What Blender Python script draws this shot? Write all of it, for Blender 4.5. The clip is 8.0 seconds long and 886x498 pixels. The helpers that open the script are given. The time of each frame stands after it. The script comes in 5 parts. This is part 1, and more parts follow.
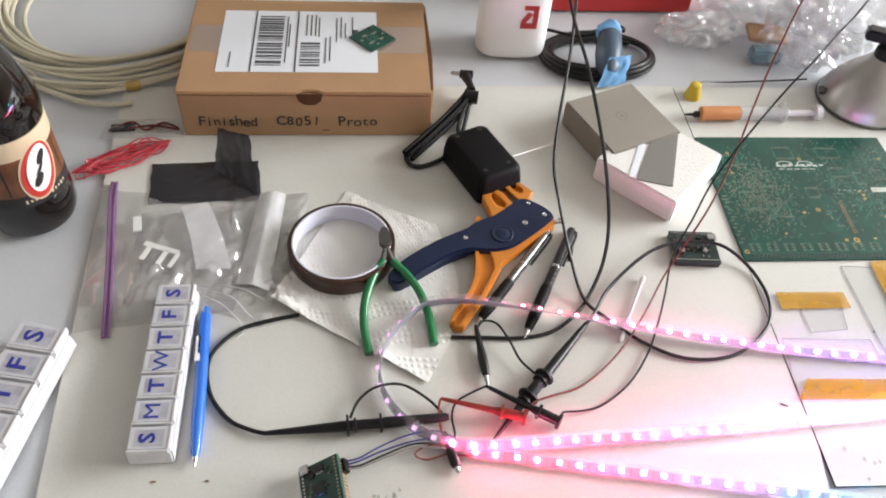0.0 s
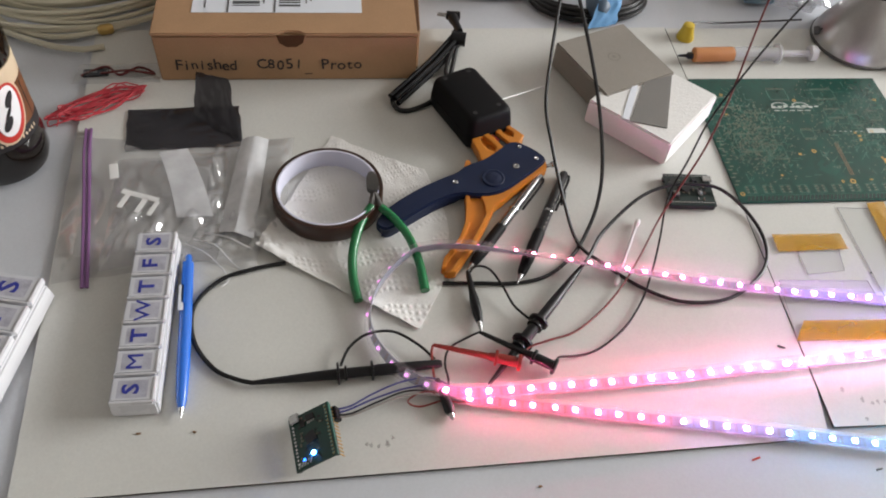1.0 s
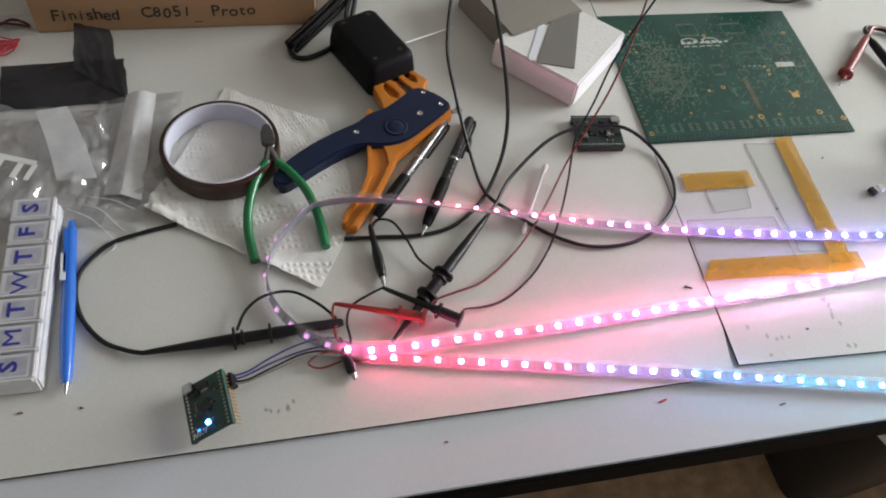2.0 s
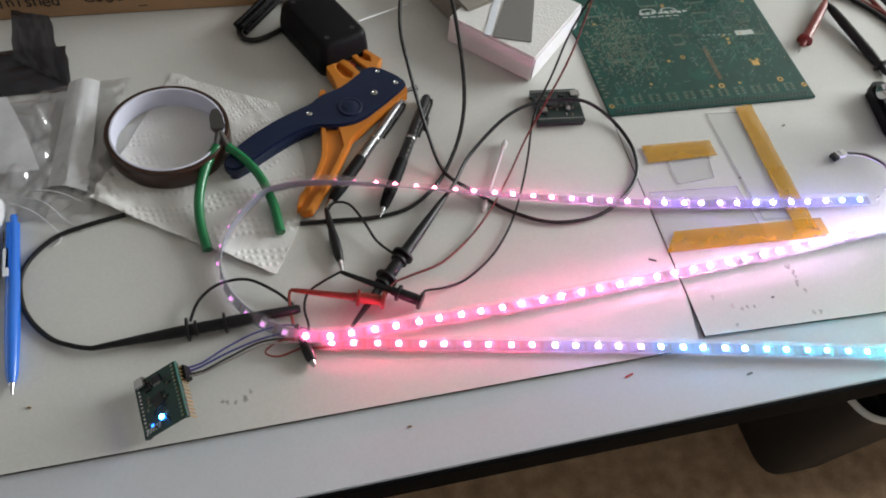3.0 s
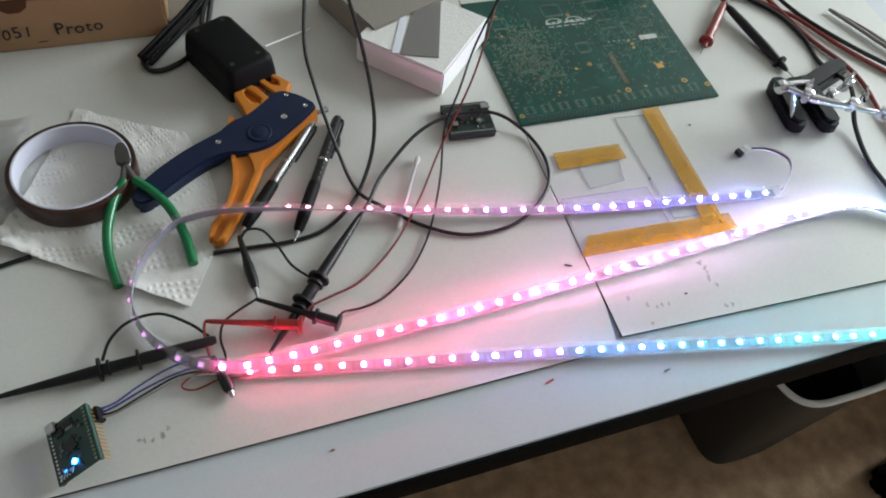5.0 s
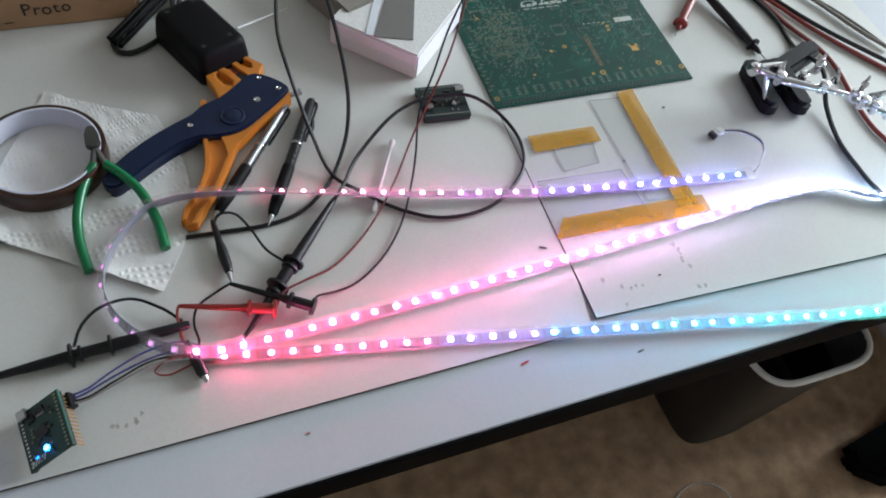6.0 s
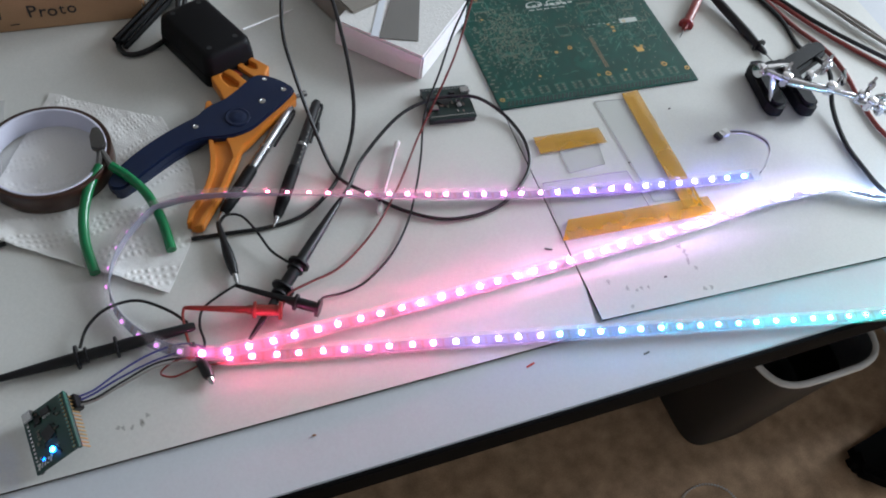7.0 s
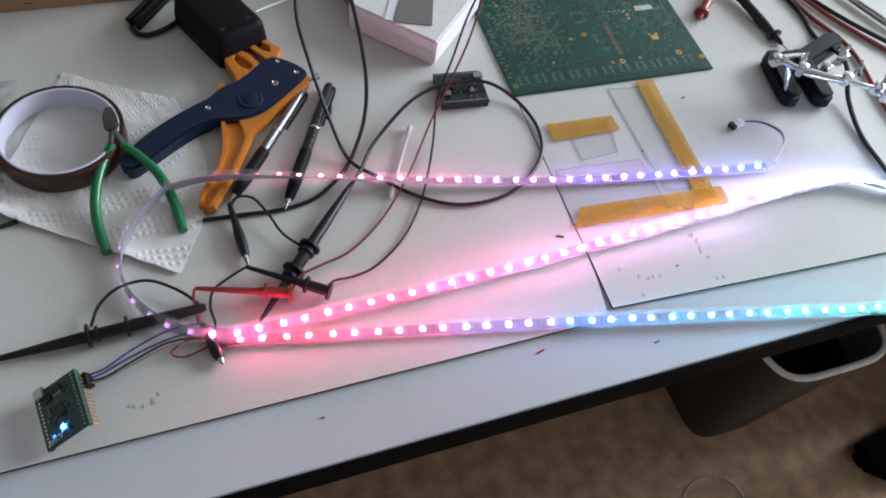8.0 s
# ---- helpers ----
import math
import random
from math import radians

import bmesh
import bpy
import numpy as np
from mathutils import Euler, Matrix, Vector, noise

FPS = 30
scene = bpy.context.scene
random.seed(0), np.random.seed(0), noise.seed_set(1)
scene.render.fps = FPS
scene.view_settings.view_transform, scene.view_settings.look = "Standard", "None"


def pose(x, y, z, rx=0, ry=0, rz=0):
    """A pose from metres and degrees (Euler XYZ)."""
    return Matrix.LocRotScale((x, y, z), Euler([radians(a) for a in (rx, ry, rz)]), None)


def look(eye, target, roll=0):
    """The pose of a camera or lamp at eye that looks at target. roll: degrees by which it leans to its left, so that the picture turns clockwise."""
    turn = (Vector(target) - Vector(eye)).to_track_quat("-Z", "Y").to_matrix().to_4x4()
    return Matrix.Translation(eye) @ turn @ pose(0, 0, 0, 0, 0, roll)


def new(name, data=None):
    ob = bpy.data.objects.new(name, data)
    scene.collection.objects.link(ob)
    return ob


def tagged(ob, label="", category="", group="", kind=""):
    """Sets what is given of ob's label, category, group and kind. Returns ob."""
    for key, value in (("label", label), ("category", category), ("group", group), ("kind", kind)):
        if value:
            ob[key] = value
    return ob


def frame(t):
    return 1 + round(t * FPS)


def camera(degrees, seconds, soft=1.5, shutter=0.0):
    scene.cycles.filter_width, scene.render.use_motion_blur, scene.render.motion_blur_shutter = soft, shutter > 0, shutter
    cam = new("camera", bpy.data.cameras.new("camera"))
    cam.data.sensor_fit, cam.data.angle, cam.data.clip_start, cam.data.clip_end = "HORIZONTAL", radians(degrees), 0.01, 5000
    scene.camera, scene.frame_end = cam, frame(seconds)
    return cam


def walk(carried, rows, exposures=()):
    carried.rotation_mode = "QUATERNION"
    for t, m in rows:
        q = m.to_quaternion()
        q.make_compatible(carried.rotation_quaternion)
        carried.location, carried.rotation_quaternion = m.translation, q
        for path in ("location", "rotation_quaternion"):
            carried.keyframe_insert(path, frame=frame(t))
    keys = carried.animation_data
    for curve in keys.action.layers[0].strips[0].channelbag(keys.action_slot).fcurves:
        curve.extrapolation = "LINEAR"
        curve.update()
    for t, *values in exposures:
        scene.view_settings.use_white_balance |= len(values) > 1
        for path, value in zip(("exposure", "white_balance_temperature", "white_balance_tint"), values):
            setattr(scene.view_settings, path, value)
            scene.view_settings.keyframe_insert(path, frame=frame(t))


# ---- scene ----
cam = camera(57.7, 8.0, soft=1.9)
PATH = [
    (0, (-0.155, -0.285, 1.338), (0.06, 1.021, -0.162), 5.3),
    (0.2, (-0.156, -0.283, 1.329), (0.012, 0.677, 0.189), 5.4),
    (0.5, (-0.158, -0.286, 1.324), (0.104, 0.984, -0.199), 5.9),
    (1, (-0.16, -0.282, 1.311), (0.094, 0.946, -0.247), 6.4),
    (1.5, (-0.14, -0.279, 1.299), (0.171, 0.887, -0.297), 7.9),
    (1.7, (-0.127, -0.272, 1.3), (0.228, 0.848, -0.318), 9.4),
    (2.8, (-0.11, -0.268, 1.286), (0.191, 0.542, 0.06), 9.5),
    (3, (-0.102, -0.269, 1.284), (0.324, 0.796, -0.355), 9.9),
    (3.5, (-0.091, -0.271, 1.285), (0.361, 0.787, -0.351), 10.1),
    (4, (-0.082, -0.272, 1.287), (0.386, 0.794, -0.339), 9.5),
    (4.5, (-0.074, -0.273, 1.291), (0.437, 0.791, -0.324), 9.9),
    (4.7, (-0.074, -0.275, 1.291), (0.322, 0.522, 0.084), 10.1),
    (5.8, (-0.069, -0.277, 1.291), (0.362, 0.494, 0.077), 11.7),
    (6, (-0.07, -0.278, 1.29), (0.514, 0.733, -0.334), 12.3),
    (6.5, (-0.072, -0.277, 1.29), (0.506, 0.738, -0.334), 12.1),
    (7, (-0.071, -0.276, 1.29), (0.505, 0.738, -0.335), 12.0),
    (7.5, (-0.074, -0.277, 1.287), (0.496, 0.716, -0.353), 12.6),
    (8, (-0.075, -0.277, 1.286), (0.481, 0.722, -0.355), 12.5),
]
walk(cam, [(t, look(eye, target, roll)) for t, eye, target, roll in PATH],
     exposures=[(0, 0.85, 6700, 8), (0.5, 0.5, 6700, 8), (1.0, 0.33, 6700, 9), (1.5, 0.22, 6700, 9), (1.7, 0.15, 6600, 8), (2.8, 0.03, 6500, 5),
                (4.0, 0.03, 6350, 1), (4.5, 0.03, 6300, 0), (6.0, 0.06, 5900, 2), (7.0, 0.06, 5800, 5), (8.0, 0.06, 5900, 7)])

# ---- world and light ----
D = 0.74                                   # height of the desk's working surface
world = bpy.data.worlds.new("sky")
scene.world = world
world.use_nodes = True
sky = world.node_tree.nodes.new("ShaderNodeTexSky")
sky.sky_type, sky.sun_disc = "NISHITA", False
sky.sun_elevation, sky.sun_rotation = radians(35), radians(120)
world.node_tree.links.new(sky.outputs[0], world.node_tree.nodes["Background"].inputs[0])
world.node_tree.nodes["Background"].inputs[1].default_value = 0.12


def area_lamp(name, m, w, h, watts, colour):
    lamp = bpy.data.lights.new(name, "AREA")
    lamp.shape, lamp.size, lamp.size_y, lamp.energy, lamp.color = "RECTANGLE", w, h, watts, colour
    ob = new(name, lamp)
    ob.matrix_basis = m
    return ob


area_lamp("window_light", look((3.14, 0.55, 1.78), (0.2, 0.2, 0.95)), 1.7, 1.15, 122, (0.97, 0.98, 1.0))
scene.view_settings.exposure = 0.0

# ---- building helpers; lengths in millimetres over the desk's top ----
DESK = Matrix.Translation((0, 0, D)) @ Matrix.Scale(0.001, 4)
ROOT = {}


def lin(code):
    v = [int(code[k:k + 2], 16) / 255 for k in (0, 2, 4)]
    return tuple(c / 12.92 if c < 0.04045 else ((c + 0.055) / 1.055) ** 2.4 for c in v)


def surface(name, colour, rough=0.5, metal=0.0, vary=0.12, scale=60.0, grain=900.0, bump=0.05, spec=0.5, second=None, stain=8.0,
            clear=0.0, coat=0.0):
    """Principled surface with stains at one scale, grain at another, and fine relief. clear: share that lets light straight through."""
    m = bpy.data.materials.new(name)
    m.use_nodes = True
    nt = m.node_tree
    n, l = nt.nodes, nt.links
    p = n["Principled BSDF"]
    co = n.new("ShaderNodeTexCoord")
    big, small = n.new("ShaderNodeTexNoise"), n.new("ShaderNodeTexNoise")
    big.inputs["Scale"].default_value, big.inputs["Detail"].default_value = stain, 5
    small.inputs["Scale"].default_value, small.inputs["Detail"].default_value = grain, 3
    l.new(co.outputs["Object"], big.inputs["Vector"])
    l.new(co.outputs["Object"], small.inputs["Vector"])
    add = n.new("ShaderNodeMath")
    add.operation = "ADD"
    half = n.new("ShaderNodeMath")
    half.operation, half.inputs[1].default_value = "MULTIPLY", 0.5
    l.new(small.outputs["Fac"], half.inputs[0])
    l.new(big.outputs["Fac"], add.inputs[0])
    l.new(half.outputs[0], add.inputs[1])
    ramp = n.new("ShaderNodeMapRange")
    ramp.inputs["From Min"].default_value, ramp.inputs["From Max"].default_value = 0.5, 1.0
    l.new(add.outputs[0], ramp.inputs["Value"])
    mix = n.new("ShaderNodeMix")
    mix.data_type = "RGBA"
    dark = second or tuple(c * (1 - 2 * vary) for c in colour)
    mix.inputs["A"].default_value = (*dark, 1)
    mix.inputs["B"].default_value = (*tuple(min(1, c * (1 + vary * 0.6)) for c in colour), 1)
    l.new(ramp.outputs[0], mix.inputs["Factor"])
    l.new(mix.outputs["Result"], p.inputs["Base Color"])
    rr = n.new("ShaderNodeMapRange")
    rr.inputs["To Min"].default_value, rr.inputs["To Max"].default_value = max(0.02, rough * 0.8), min(1, rough * 1.2)
    l.new(big.outputs["Fac"], rr.inputs["Value"])
    l.new(rr.outputs[0], p.inputs["Roughness"])
    p.inputs["Metallic"].default_value = metal
    p.inputs["Specular IOR Level"].default_value = spec
    p.inputs["Coat Weight"].default_value = coat
    if bump:
        b = n.new("ShaderNodeBump")
        b.inputs["Strength"].default_value, b.inputs["Distance"].default_value = bump, 0.0006
        l.new(small.outputs["Fac"], b.inputs["Height"])
        l.new(b.outputs[0], p.inputs["Normal"])
    if clear:
        tr, ms = n.new("ShaderNodeBsdfTransparent"), n.new("ShaderNodeMixShader")
        ms.inputs[0].default_value = 1 - clear
        l.new(tr.outputs[0], ms.inputs[1])
        l.new(p.outputs[0], ms.inputs[2])
        l.new(ms.outputs[0], n["Material Output"].inputs["Surface"])
    return m


def glow(name, colour, strength):
    m = bpy.data.materials.new(name)
    m.use_nodes = True
    nt = m.node_tree
    e = nt.nodes.new("ShaderNodeEmission")
    e.inputs[0].default_value, e.inputs[1].default_value = (*colour, 1), strength
    nt.links.new(e.outputs[0], nt.nodes["Material Output"].inputs["Surface"])
    nt.nodes.remove(nt.nodes["Principled BSDF"])
    return m


def thing(name, x, y, z=0.0, rz=0.0, label="", category="", group="", kind=""):
    """An empty at a thing's base, given in millimetres over the desk."""
    ob = new(name)
    ob.empty_display_size = 0.01
    ob.matrix_basis = Matrix.Translation(DESK @ Vector((x, y, z))) @ Matrix.Rotation(radians(rz), 4, "Z")
    ROOT[ob] = ob.matrix_basis.copy()
    return tagged(ob, label, category, group, kind)


def to_mesh(name, bm, mats, smooth):
    bmesh.ops.recalc_face_normals(bm, faces=bm.faces)
    me = bpy.data.meshes.new(name)
    bm.to_mesh(me)
    bm.free()
    for m in mats if isinstance(mats, (list, tuple)) else [mats]:
        me.materials.append(m)
    if smooth:
        me.shade_smooth()
        me.set_sharp_from_angle(angle=radians(38))
    return me


def part(name, bm, mats, parent, label="", smooth=True):
    """Links a bmesh, built in desk millimetres, as one mesh under a thing or a part."""
    bm.transform(ROOT[parent].inverted() @ DESK)
    ob = new(name, to_mesh(name, bm, mats, smooth))
    ob.parent = parent
    ROOT[ob] = ROOT[parent]
    return tagged(ob, label)


def solo(name, bm, mats, label, category, group="", kind="", smooth=True, metres=False):
    """A thing of a single mesh, with its origin at the middle of its base."""
    if not metres:
        bm.transform(DESK)
    lo = [min(v.co[k] for v in bm.verts) for k in range(3)]
    hi = [max(v.co[k] for v in bm.verts) for k in range(3)]
    base = Vector(((lo[0] + hi[0]) / 2, (lo[1] + hi[1]) / 2, lo[2]))
    bm.transform(Matrix.Translation(-base))
    ob = new(name, to_mesh(name, bm, mats, smooth))
    ob.matrix_basis = Matrix.Translation(base)
    ROOT[ob] = ob.matrix_basis.copy()
    return tagged(ob, label, category, group, kind)


def joined(*bms):
    out = bmesh.new()
    for b in bms:
        me = bpy.data.meshes.new("joint")
        b.to_mesh(me)
        b.free()
        out.from_mesh(me)
        bpy.data.meshes.remove(me)
    return out


def inked(bm, k):
    for f in bm.faces:
        f.material_index = k
    return bm


def bevelled(bm, w, seg=2):
    if w > 0:
        bmesh.ops.bevel(bm, geom=[e for e in bm.edges if e.calc_face_angle(0) > 0.5], offset=w, segments=seg, affect="EDGES", clamp_overlap=True)
    return bm


def box(cx, cy, z0, lx, ly, h, rz=0.0, bev=0.6, taper=1.0):
    bm = bmesh.new()
    bmesh.ops.create_cube(bm, size=1)
    for v in bm.verts:
        k = taper if v.co.z > 0 else 1
        v.co = Vector((v.co.x * lx * k, v.co.y * ly * k, (v.co.z + 0.5) * h))
    bevelled(bm, bev)
    bm.transform(Matrix.Translation((cx, cy, z0)) @ Matrix.Rotation(radians(rz), 4, "Z"))
    return bm


def prism(pts, z0, z1, bev=0.6, smooth=0):
    """An outline pulled up from z0 to z1; smooth: rounds of corner cutting."""
    pts = [Vector(p) for p in pts]
    for _ in range(smooth):
        pts = [q for a, b in zip(pts, pts[1:] + pts[:1]) for q in (a.lerp(b, 0.25), a.lerp(b, 0.75))]
    bm = bmesh.new()
    low = [bm.verts.new((p.x, p.y, z0)) for p in pts]
    top = [bm.verts.new((p.x, p.y, z1)) for p in pts]
    bm.faces.new(top)
    bm.faces.new(low[::-1])
    for k in range(len(pts)):
        n = (k + 1) % len(pts)
        bm.faces.new((low[k], low[n], top[n], top[k]))
    bmesh.ops.recalc_face_normals(bm, faces=bm.faces)
    return bevelled(bm, bev)


def spline(pts, step=3.0):
    """A smooth line through the points (Catmull-Rom)."""
    p = [Vector(q) for q in pts]
    p = [2 * p[0] - p[1]] + p + [2 * p[-1] - p[-2]]
    out = []
    for a, b, c, d in zip(p, p[1:], p[2:], p[3:]):
        n = max(2, int((c - b).length / step))
        for k in range(n):
            t = k / n
            out.append(0.5 * (2 * b + (c - a) * t + (2 * a - 5 * b + 4 * c - d) * t * t + (3 * b - a - 3 * c + d) * t ** 3))
    return out + [p[-2]]


def sweep(line, radii, seg=8, start=None):
    """A round skin along a line of points."""
    bm = bmesh.new()
    rings, side = [], None
    for k, p in enumerate(line):
        ahead = (line[min(k + 1, len(line) - 1)] - line[max(k - 1, 0)]).normalized()
        if side is None:
            side = ahead.orthogonal().normalized()
        side = (side - ahead * side.dot(ahead)).normalized()
        up = ahead.cross(side)
        r = radii[k] if isinstance(radii, list) else radii
        rings.append([bm.verts.new(p + r * (math.cos(2 * math.pi * s / seg) * side + math.sin(2 * math.pi * s / seg) * up)) for s in range(seg)])
    for a, b in zip(rings, rings[1:]):
        for s in range(seg):
            bm.faces.new((a[s], a[(s + 1) % seg], b[(s + 1) % seg], b[s]))
    bm.faces.new(rings[0][::-1])
    bm.faces.new(rings[-1])
    return bm


def tube(pts, r, seg=8, step=4.0):
    return sweep(spline(pts, step), r, seg)


def rod(a, b, profile, seg=16):
    """A turned shape from a to b; profile: pairs of the share of the way and the radius."""
    a, b = Vector(a), Vector(b)
    return sweep([a.lerp(b, t) for t, _ in profile], [max(r, 0.02) for _, r in profile], seg)


def lathe(profile, cx, cy, z0, seg=40, closed=False):
    """A turned shape about an upright axis; profile: pairs of radius and height."""
    bm = bmesh.new()
    rings = [[bm.verts.new((cx + r * math.cos(2 * math.pi * s / seg), cy + r * math.sin(2 * math.pi * s / seg), z0 + z)) for s in range(seg)] for r, z in profile]
    pairs = list(zip(rings, rings[1:])) + ([(rings[-1], rings[0])] if closed else [])
    for a, b in pairs:
        for s in range(seg):
            bm.faces.new((a[s], a[(s + 1) % seg], b[(s + 1) % seg], b[s]))
    if not closed:
        bm.faces.new(rings[0][::-1])
        bm.faces.new(rings[-1])
    return bm


def sheet(corners, nx, ny, height, thick=0.0):
    """A soft sheet between four corners; height(u, v) lifts it."""
    a, b, c, d = [Vector(q) for q in corners]
    bm = bmesh.new()
    rows = []
    for j in range(ny + 1):
        v = j / ny
        row = []
        for i in range(nx + 1):
            u = i / nx
            p = a.lerp(b, u).lerp(d.lerp(c, u), v)
            dx, dy, z = height(u, v)
            row.append(bm.verts.new((p.x + dx, p.y + dy, p.z + z)))
        rows.append(row)
    for j in range(ny):
        for i in range(nx):
            bm.faces.new((rows[j][i], rows[j][i + 1], rows[j + 1][i + 1], rows[j + 1][i]))
    if thick:
        bmesh.ops.recalc_face_normals(bm, faces=bm.faces)
        bmesh.ops.solidify(bm, geom=bm.faces[:], thickness=thick)
    return bm


def lettering(text, m, size, depth=0.0, stretch=1.0, bold=0.0):
    """Letters as a flat mesh, in millimetres; m: the pose of their middle."""
    cu = bpy.data.curves.new("letters", "FONT")
    cu.body, cu.size, cu.align_x, cu.align_y, cu.extrude = text, size, "CENTER", "CENTER", depth
    cu.resolution_u, cu.offset = 2, bold
    ob = new("letters", cu)
    dg = bpy.context.evaluated_depsgraph_get()
    me = bpy.data.meshes.new_from_object(ob.evaluated_get(dg))
    bpy.data.objects.remove(ob)
    bm = bmesh.new()
    bm.from_mesh(me)
    bpy.data.meshes.remove(me)
    bm.transform(m @ Matrix.Diagonal((stretch, 1, 1, 1)))
    return bm


def at(x, y, z, rx=0.0, ry=0.0, rz=0.0):
    return Matrix.Translation((x, y, z)) @ Euler([radians(a) for a in (rx, ry, rz)]).to_matrix().to_4x4()


def wob(x, y, s, seed=0.0):
    return noise.noise(Vector((x * s, y * s, seed)))


# ---- materials ----
M_PANEL = surface("panel_laminate", (0.63, 0.63, 0.60), 0.48, vary=0.06, grain=500, stain=5, bump=0.03, spec=0.3)
M_CORE = surface("panel_core", (0.06, 0.05, 0.04), 0.8, vary=0.2)
M_DESK = surface("desk_laminate", (0.56, 0.58, 0.62), 0.45, vary=0.05, grain=500, stain=6, bump=0.03, spec=0.3)
M_EDGE = surface("edge_rubber", (0.006, 0.006, 0.007), 0.7, vary=0.15, spec=0.04)
M_CARPET = surface("carpet", (0.52, 0.36, 0.235), 0.95, vary=0.22, stain=30, grain=420, bump=1.0, spec=0.1)
M_WALL = surface("wall_paint", (0.45, 0.44, 0.42), 0.8, vary=0.04, stain=2, grain=300, bump=0.1)
M_CARD = surface("cardboard", (0.42, 0.255, 0.145), 0.8, vary=0.09, stain=14, grain=700, bump=0.12, spec=0.2)
M_CARDEDGE = surface("cardboard_edge", (0.30, 0.18, 0.10), 0.9, vary=0.2, spec=0.1)
M_PAPER = surface("label_paper", (0.76, 0.79, 0.86), 0.5, vary=0.03)
M_INK = surface("marker_ink", (0.02, 0.018, 0.02), 0.6, vary=0.2)
M_GREYINK = surface("print_ink", (0.10, 0.10, 0.11), 0.6, vary=0.2)
M_BLUEINK = surface("blue_print", (0.03, 0.04, 0.30), 0.45, vary=0.1)
M_PILL = surface("frosted_plastic", (0.80, 0.80, 0.83), 0.28, vary=0.04, bump=0.05, clear=0.10)
M_PILLLID = surface("frosted_lid", (0.74, 0.75, 0.80), 0.22, vary=0.05, bump=0.05, clear=0.25)
M_BLUEPEN = surface("blue_plastic", (0.025, 0.16, 0.66), 0.25, vary=0.1, coat=0.3)
M_BLACK = surface("black_plastic", (0.009, 0.009, 0.011), 0.36, vary=0.2, bump=0.08, spec=0.4)
M_MATTE = surface("matte_black_plastic", (0.005, 0.005, 0.006), 0.55, vary=0.2, bump=0.2, spec=0.15)
M_CABLE = surface("black_cable", (0.009, 0.009, 0.010), 0.40, vary=0.15, spec=0.35)
M_RED = surface("red_cable", (0.14, 0.015, 0.014), 0.4, vary=0.15)
M_REDLEAD = surface("red_test_lead", (0.24, 0.035, 0.028), 0.42, vary=0.15)
M_REDGRIP = surface("red_plastic", (0.24, 0.028, 0.020), 0.38, vary=0.12)
M_STEEL = surface("steel", (0.55, 0.55, 0.56), 0.25, 1.0, vary=0.1)
M_CHROME = surface("chrome", (0.62, 0.62, 0.64), 0.13, 1.0, vary=0.05, bump=0.0)
M_DARKSTEEL = surface("dark_steel", (0.16, 0.155, 0.15), 0.42, 0.9, vary=0.2)
M_NAVY = surface("navy_plastic", (0.006, 0.015, 0.055), 0.42, vary=0.15, bump=0.15, spec=0.4)
M_ORANGE = surface("orange_plastic", (0.62, 0.215, 0.025), 0.42, vary=0.10, bump=0.12)
M_GREENGRIP = surface("green_vinyl", (0.01, 0.17, 0.055), 0.28, vary=0.12, coat=0.2)
M_KRAFTTAPE = surface("polyimide_roll", (0.040, 0.016, 0.009), 0.30, vary=0.2, grain=1500)
M_CORETUBE = surface("roll_core", (0.66, 0.66, 0.78), 0.5, vary=0.04)
M_TOWEL = surface("paper_towel", (0.80, 0.79, 0.775), 0.95, vary=0.03, grain=1400, bump=0.5, spec=0.1)
M_FOAM = surface("white_foam", (0.80, 0.79, 0.775), 0.9, vary=0.04, grain=350, bump=1.0, spec=0.1)
M_GREYFOAM = surface("grey_foam", (0.30, 0.275, 0.245), 0.95, vary=0.08, grain=700, bump=0.6, spec=0.1)
M_GREYLABEL = surface("grey_card", (0.20, 0.19, 0.18), 0.5, vary=0.08)
M_KAPTON = surface("polyimide_film", (0.62, 0.33, 0.014), 0.10, vary=0.03, grain=30, stain=12, bump=0.0, clear=0.46)
M_GLASS = surface("glass_plate", (0.60, 0.63, 0.60), 0.05, vary=0.03, bump=0.0, clear=0.90)
M_GLASSEDGE = surface("glass_edge", (0.30, 0.33, 0.30), 0.1, vary=0.05, bump=0.0, clear=0.45)
M_ESD = surface("static_shield_film", (0.070, 0.068, 0.080), 0.10, 0.6, vary=0.12, stain=14, bump=0.0, clear=0.22)
M_ZIPBAND = surface("zip_band", (0.36, 0.20, 0.42), 0.3, vary=0.1, clear=0.35)
M_PURPLE = surface("purple_zip", (0.20, 0.09, 0.22), 0.35, vary=0.1)
M_PINK = surface("pink_wire", (0.55, 0.05, 0.07), 0.4, vary=0.1)
M_COLA = surface("dark_drink_bottle", (0.005, 0.003, 0.0025), 0.07, vary=0.1, bump=0.0, coat=0.5)
M_CREAM = surface("label_cream", (0.60, 0.48, 0.33), 0.4, vary=0.06)
M_LABELBROWN = surface("label_brown", (0.17, 0.065, 0.025), 0.4, vary=0.25, stain=60)
M_LABELRED = surface("label_red", (0.50, 0.04, 0.03), 0.4, vary=0.06)
M_WHITE = surface("white_plastic", (0.78, 0.78, 0.78), 0.4, vary=0.03)
M_HOSE = surface("ivory_tubing", (0.58, 0.54, 0.42), 0.35, vary=0.06)
M_BRASS = surface("brass", (0.55, 0.38, 0.14), 0.35, 1.0, vary=0.1)
M_GOLD = surface("gold_plating", (0.62, 0.40, 0.14), 0.35, 0.7, vary=0.1)
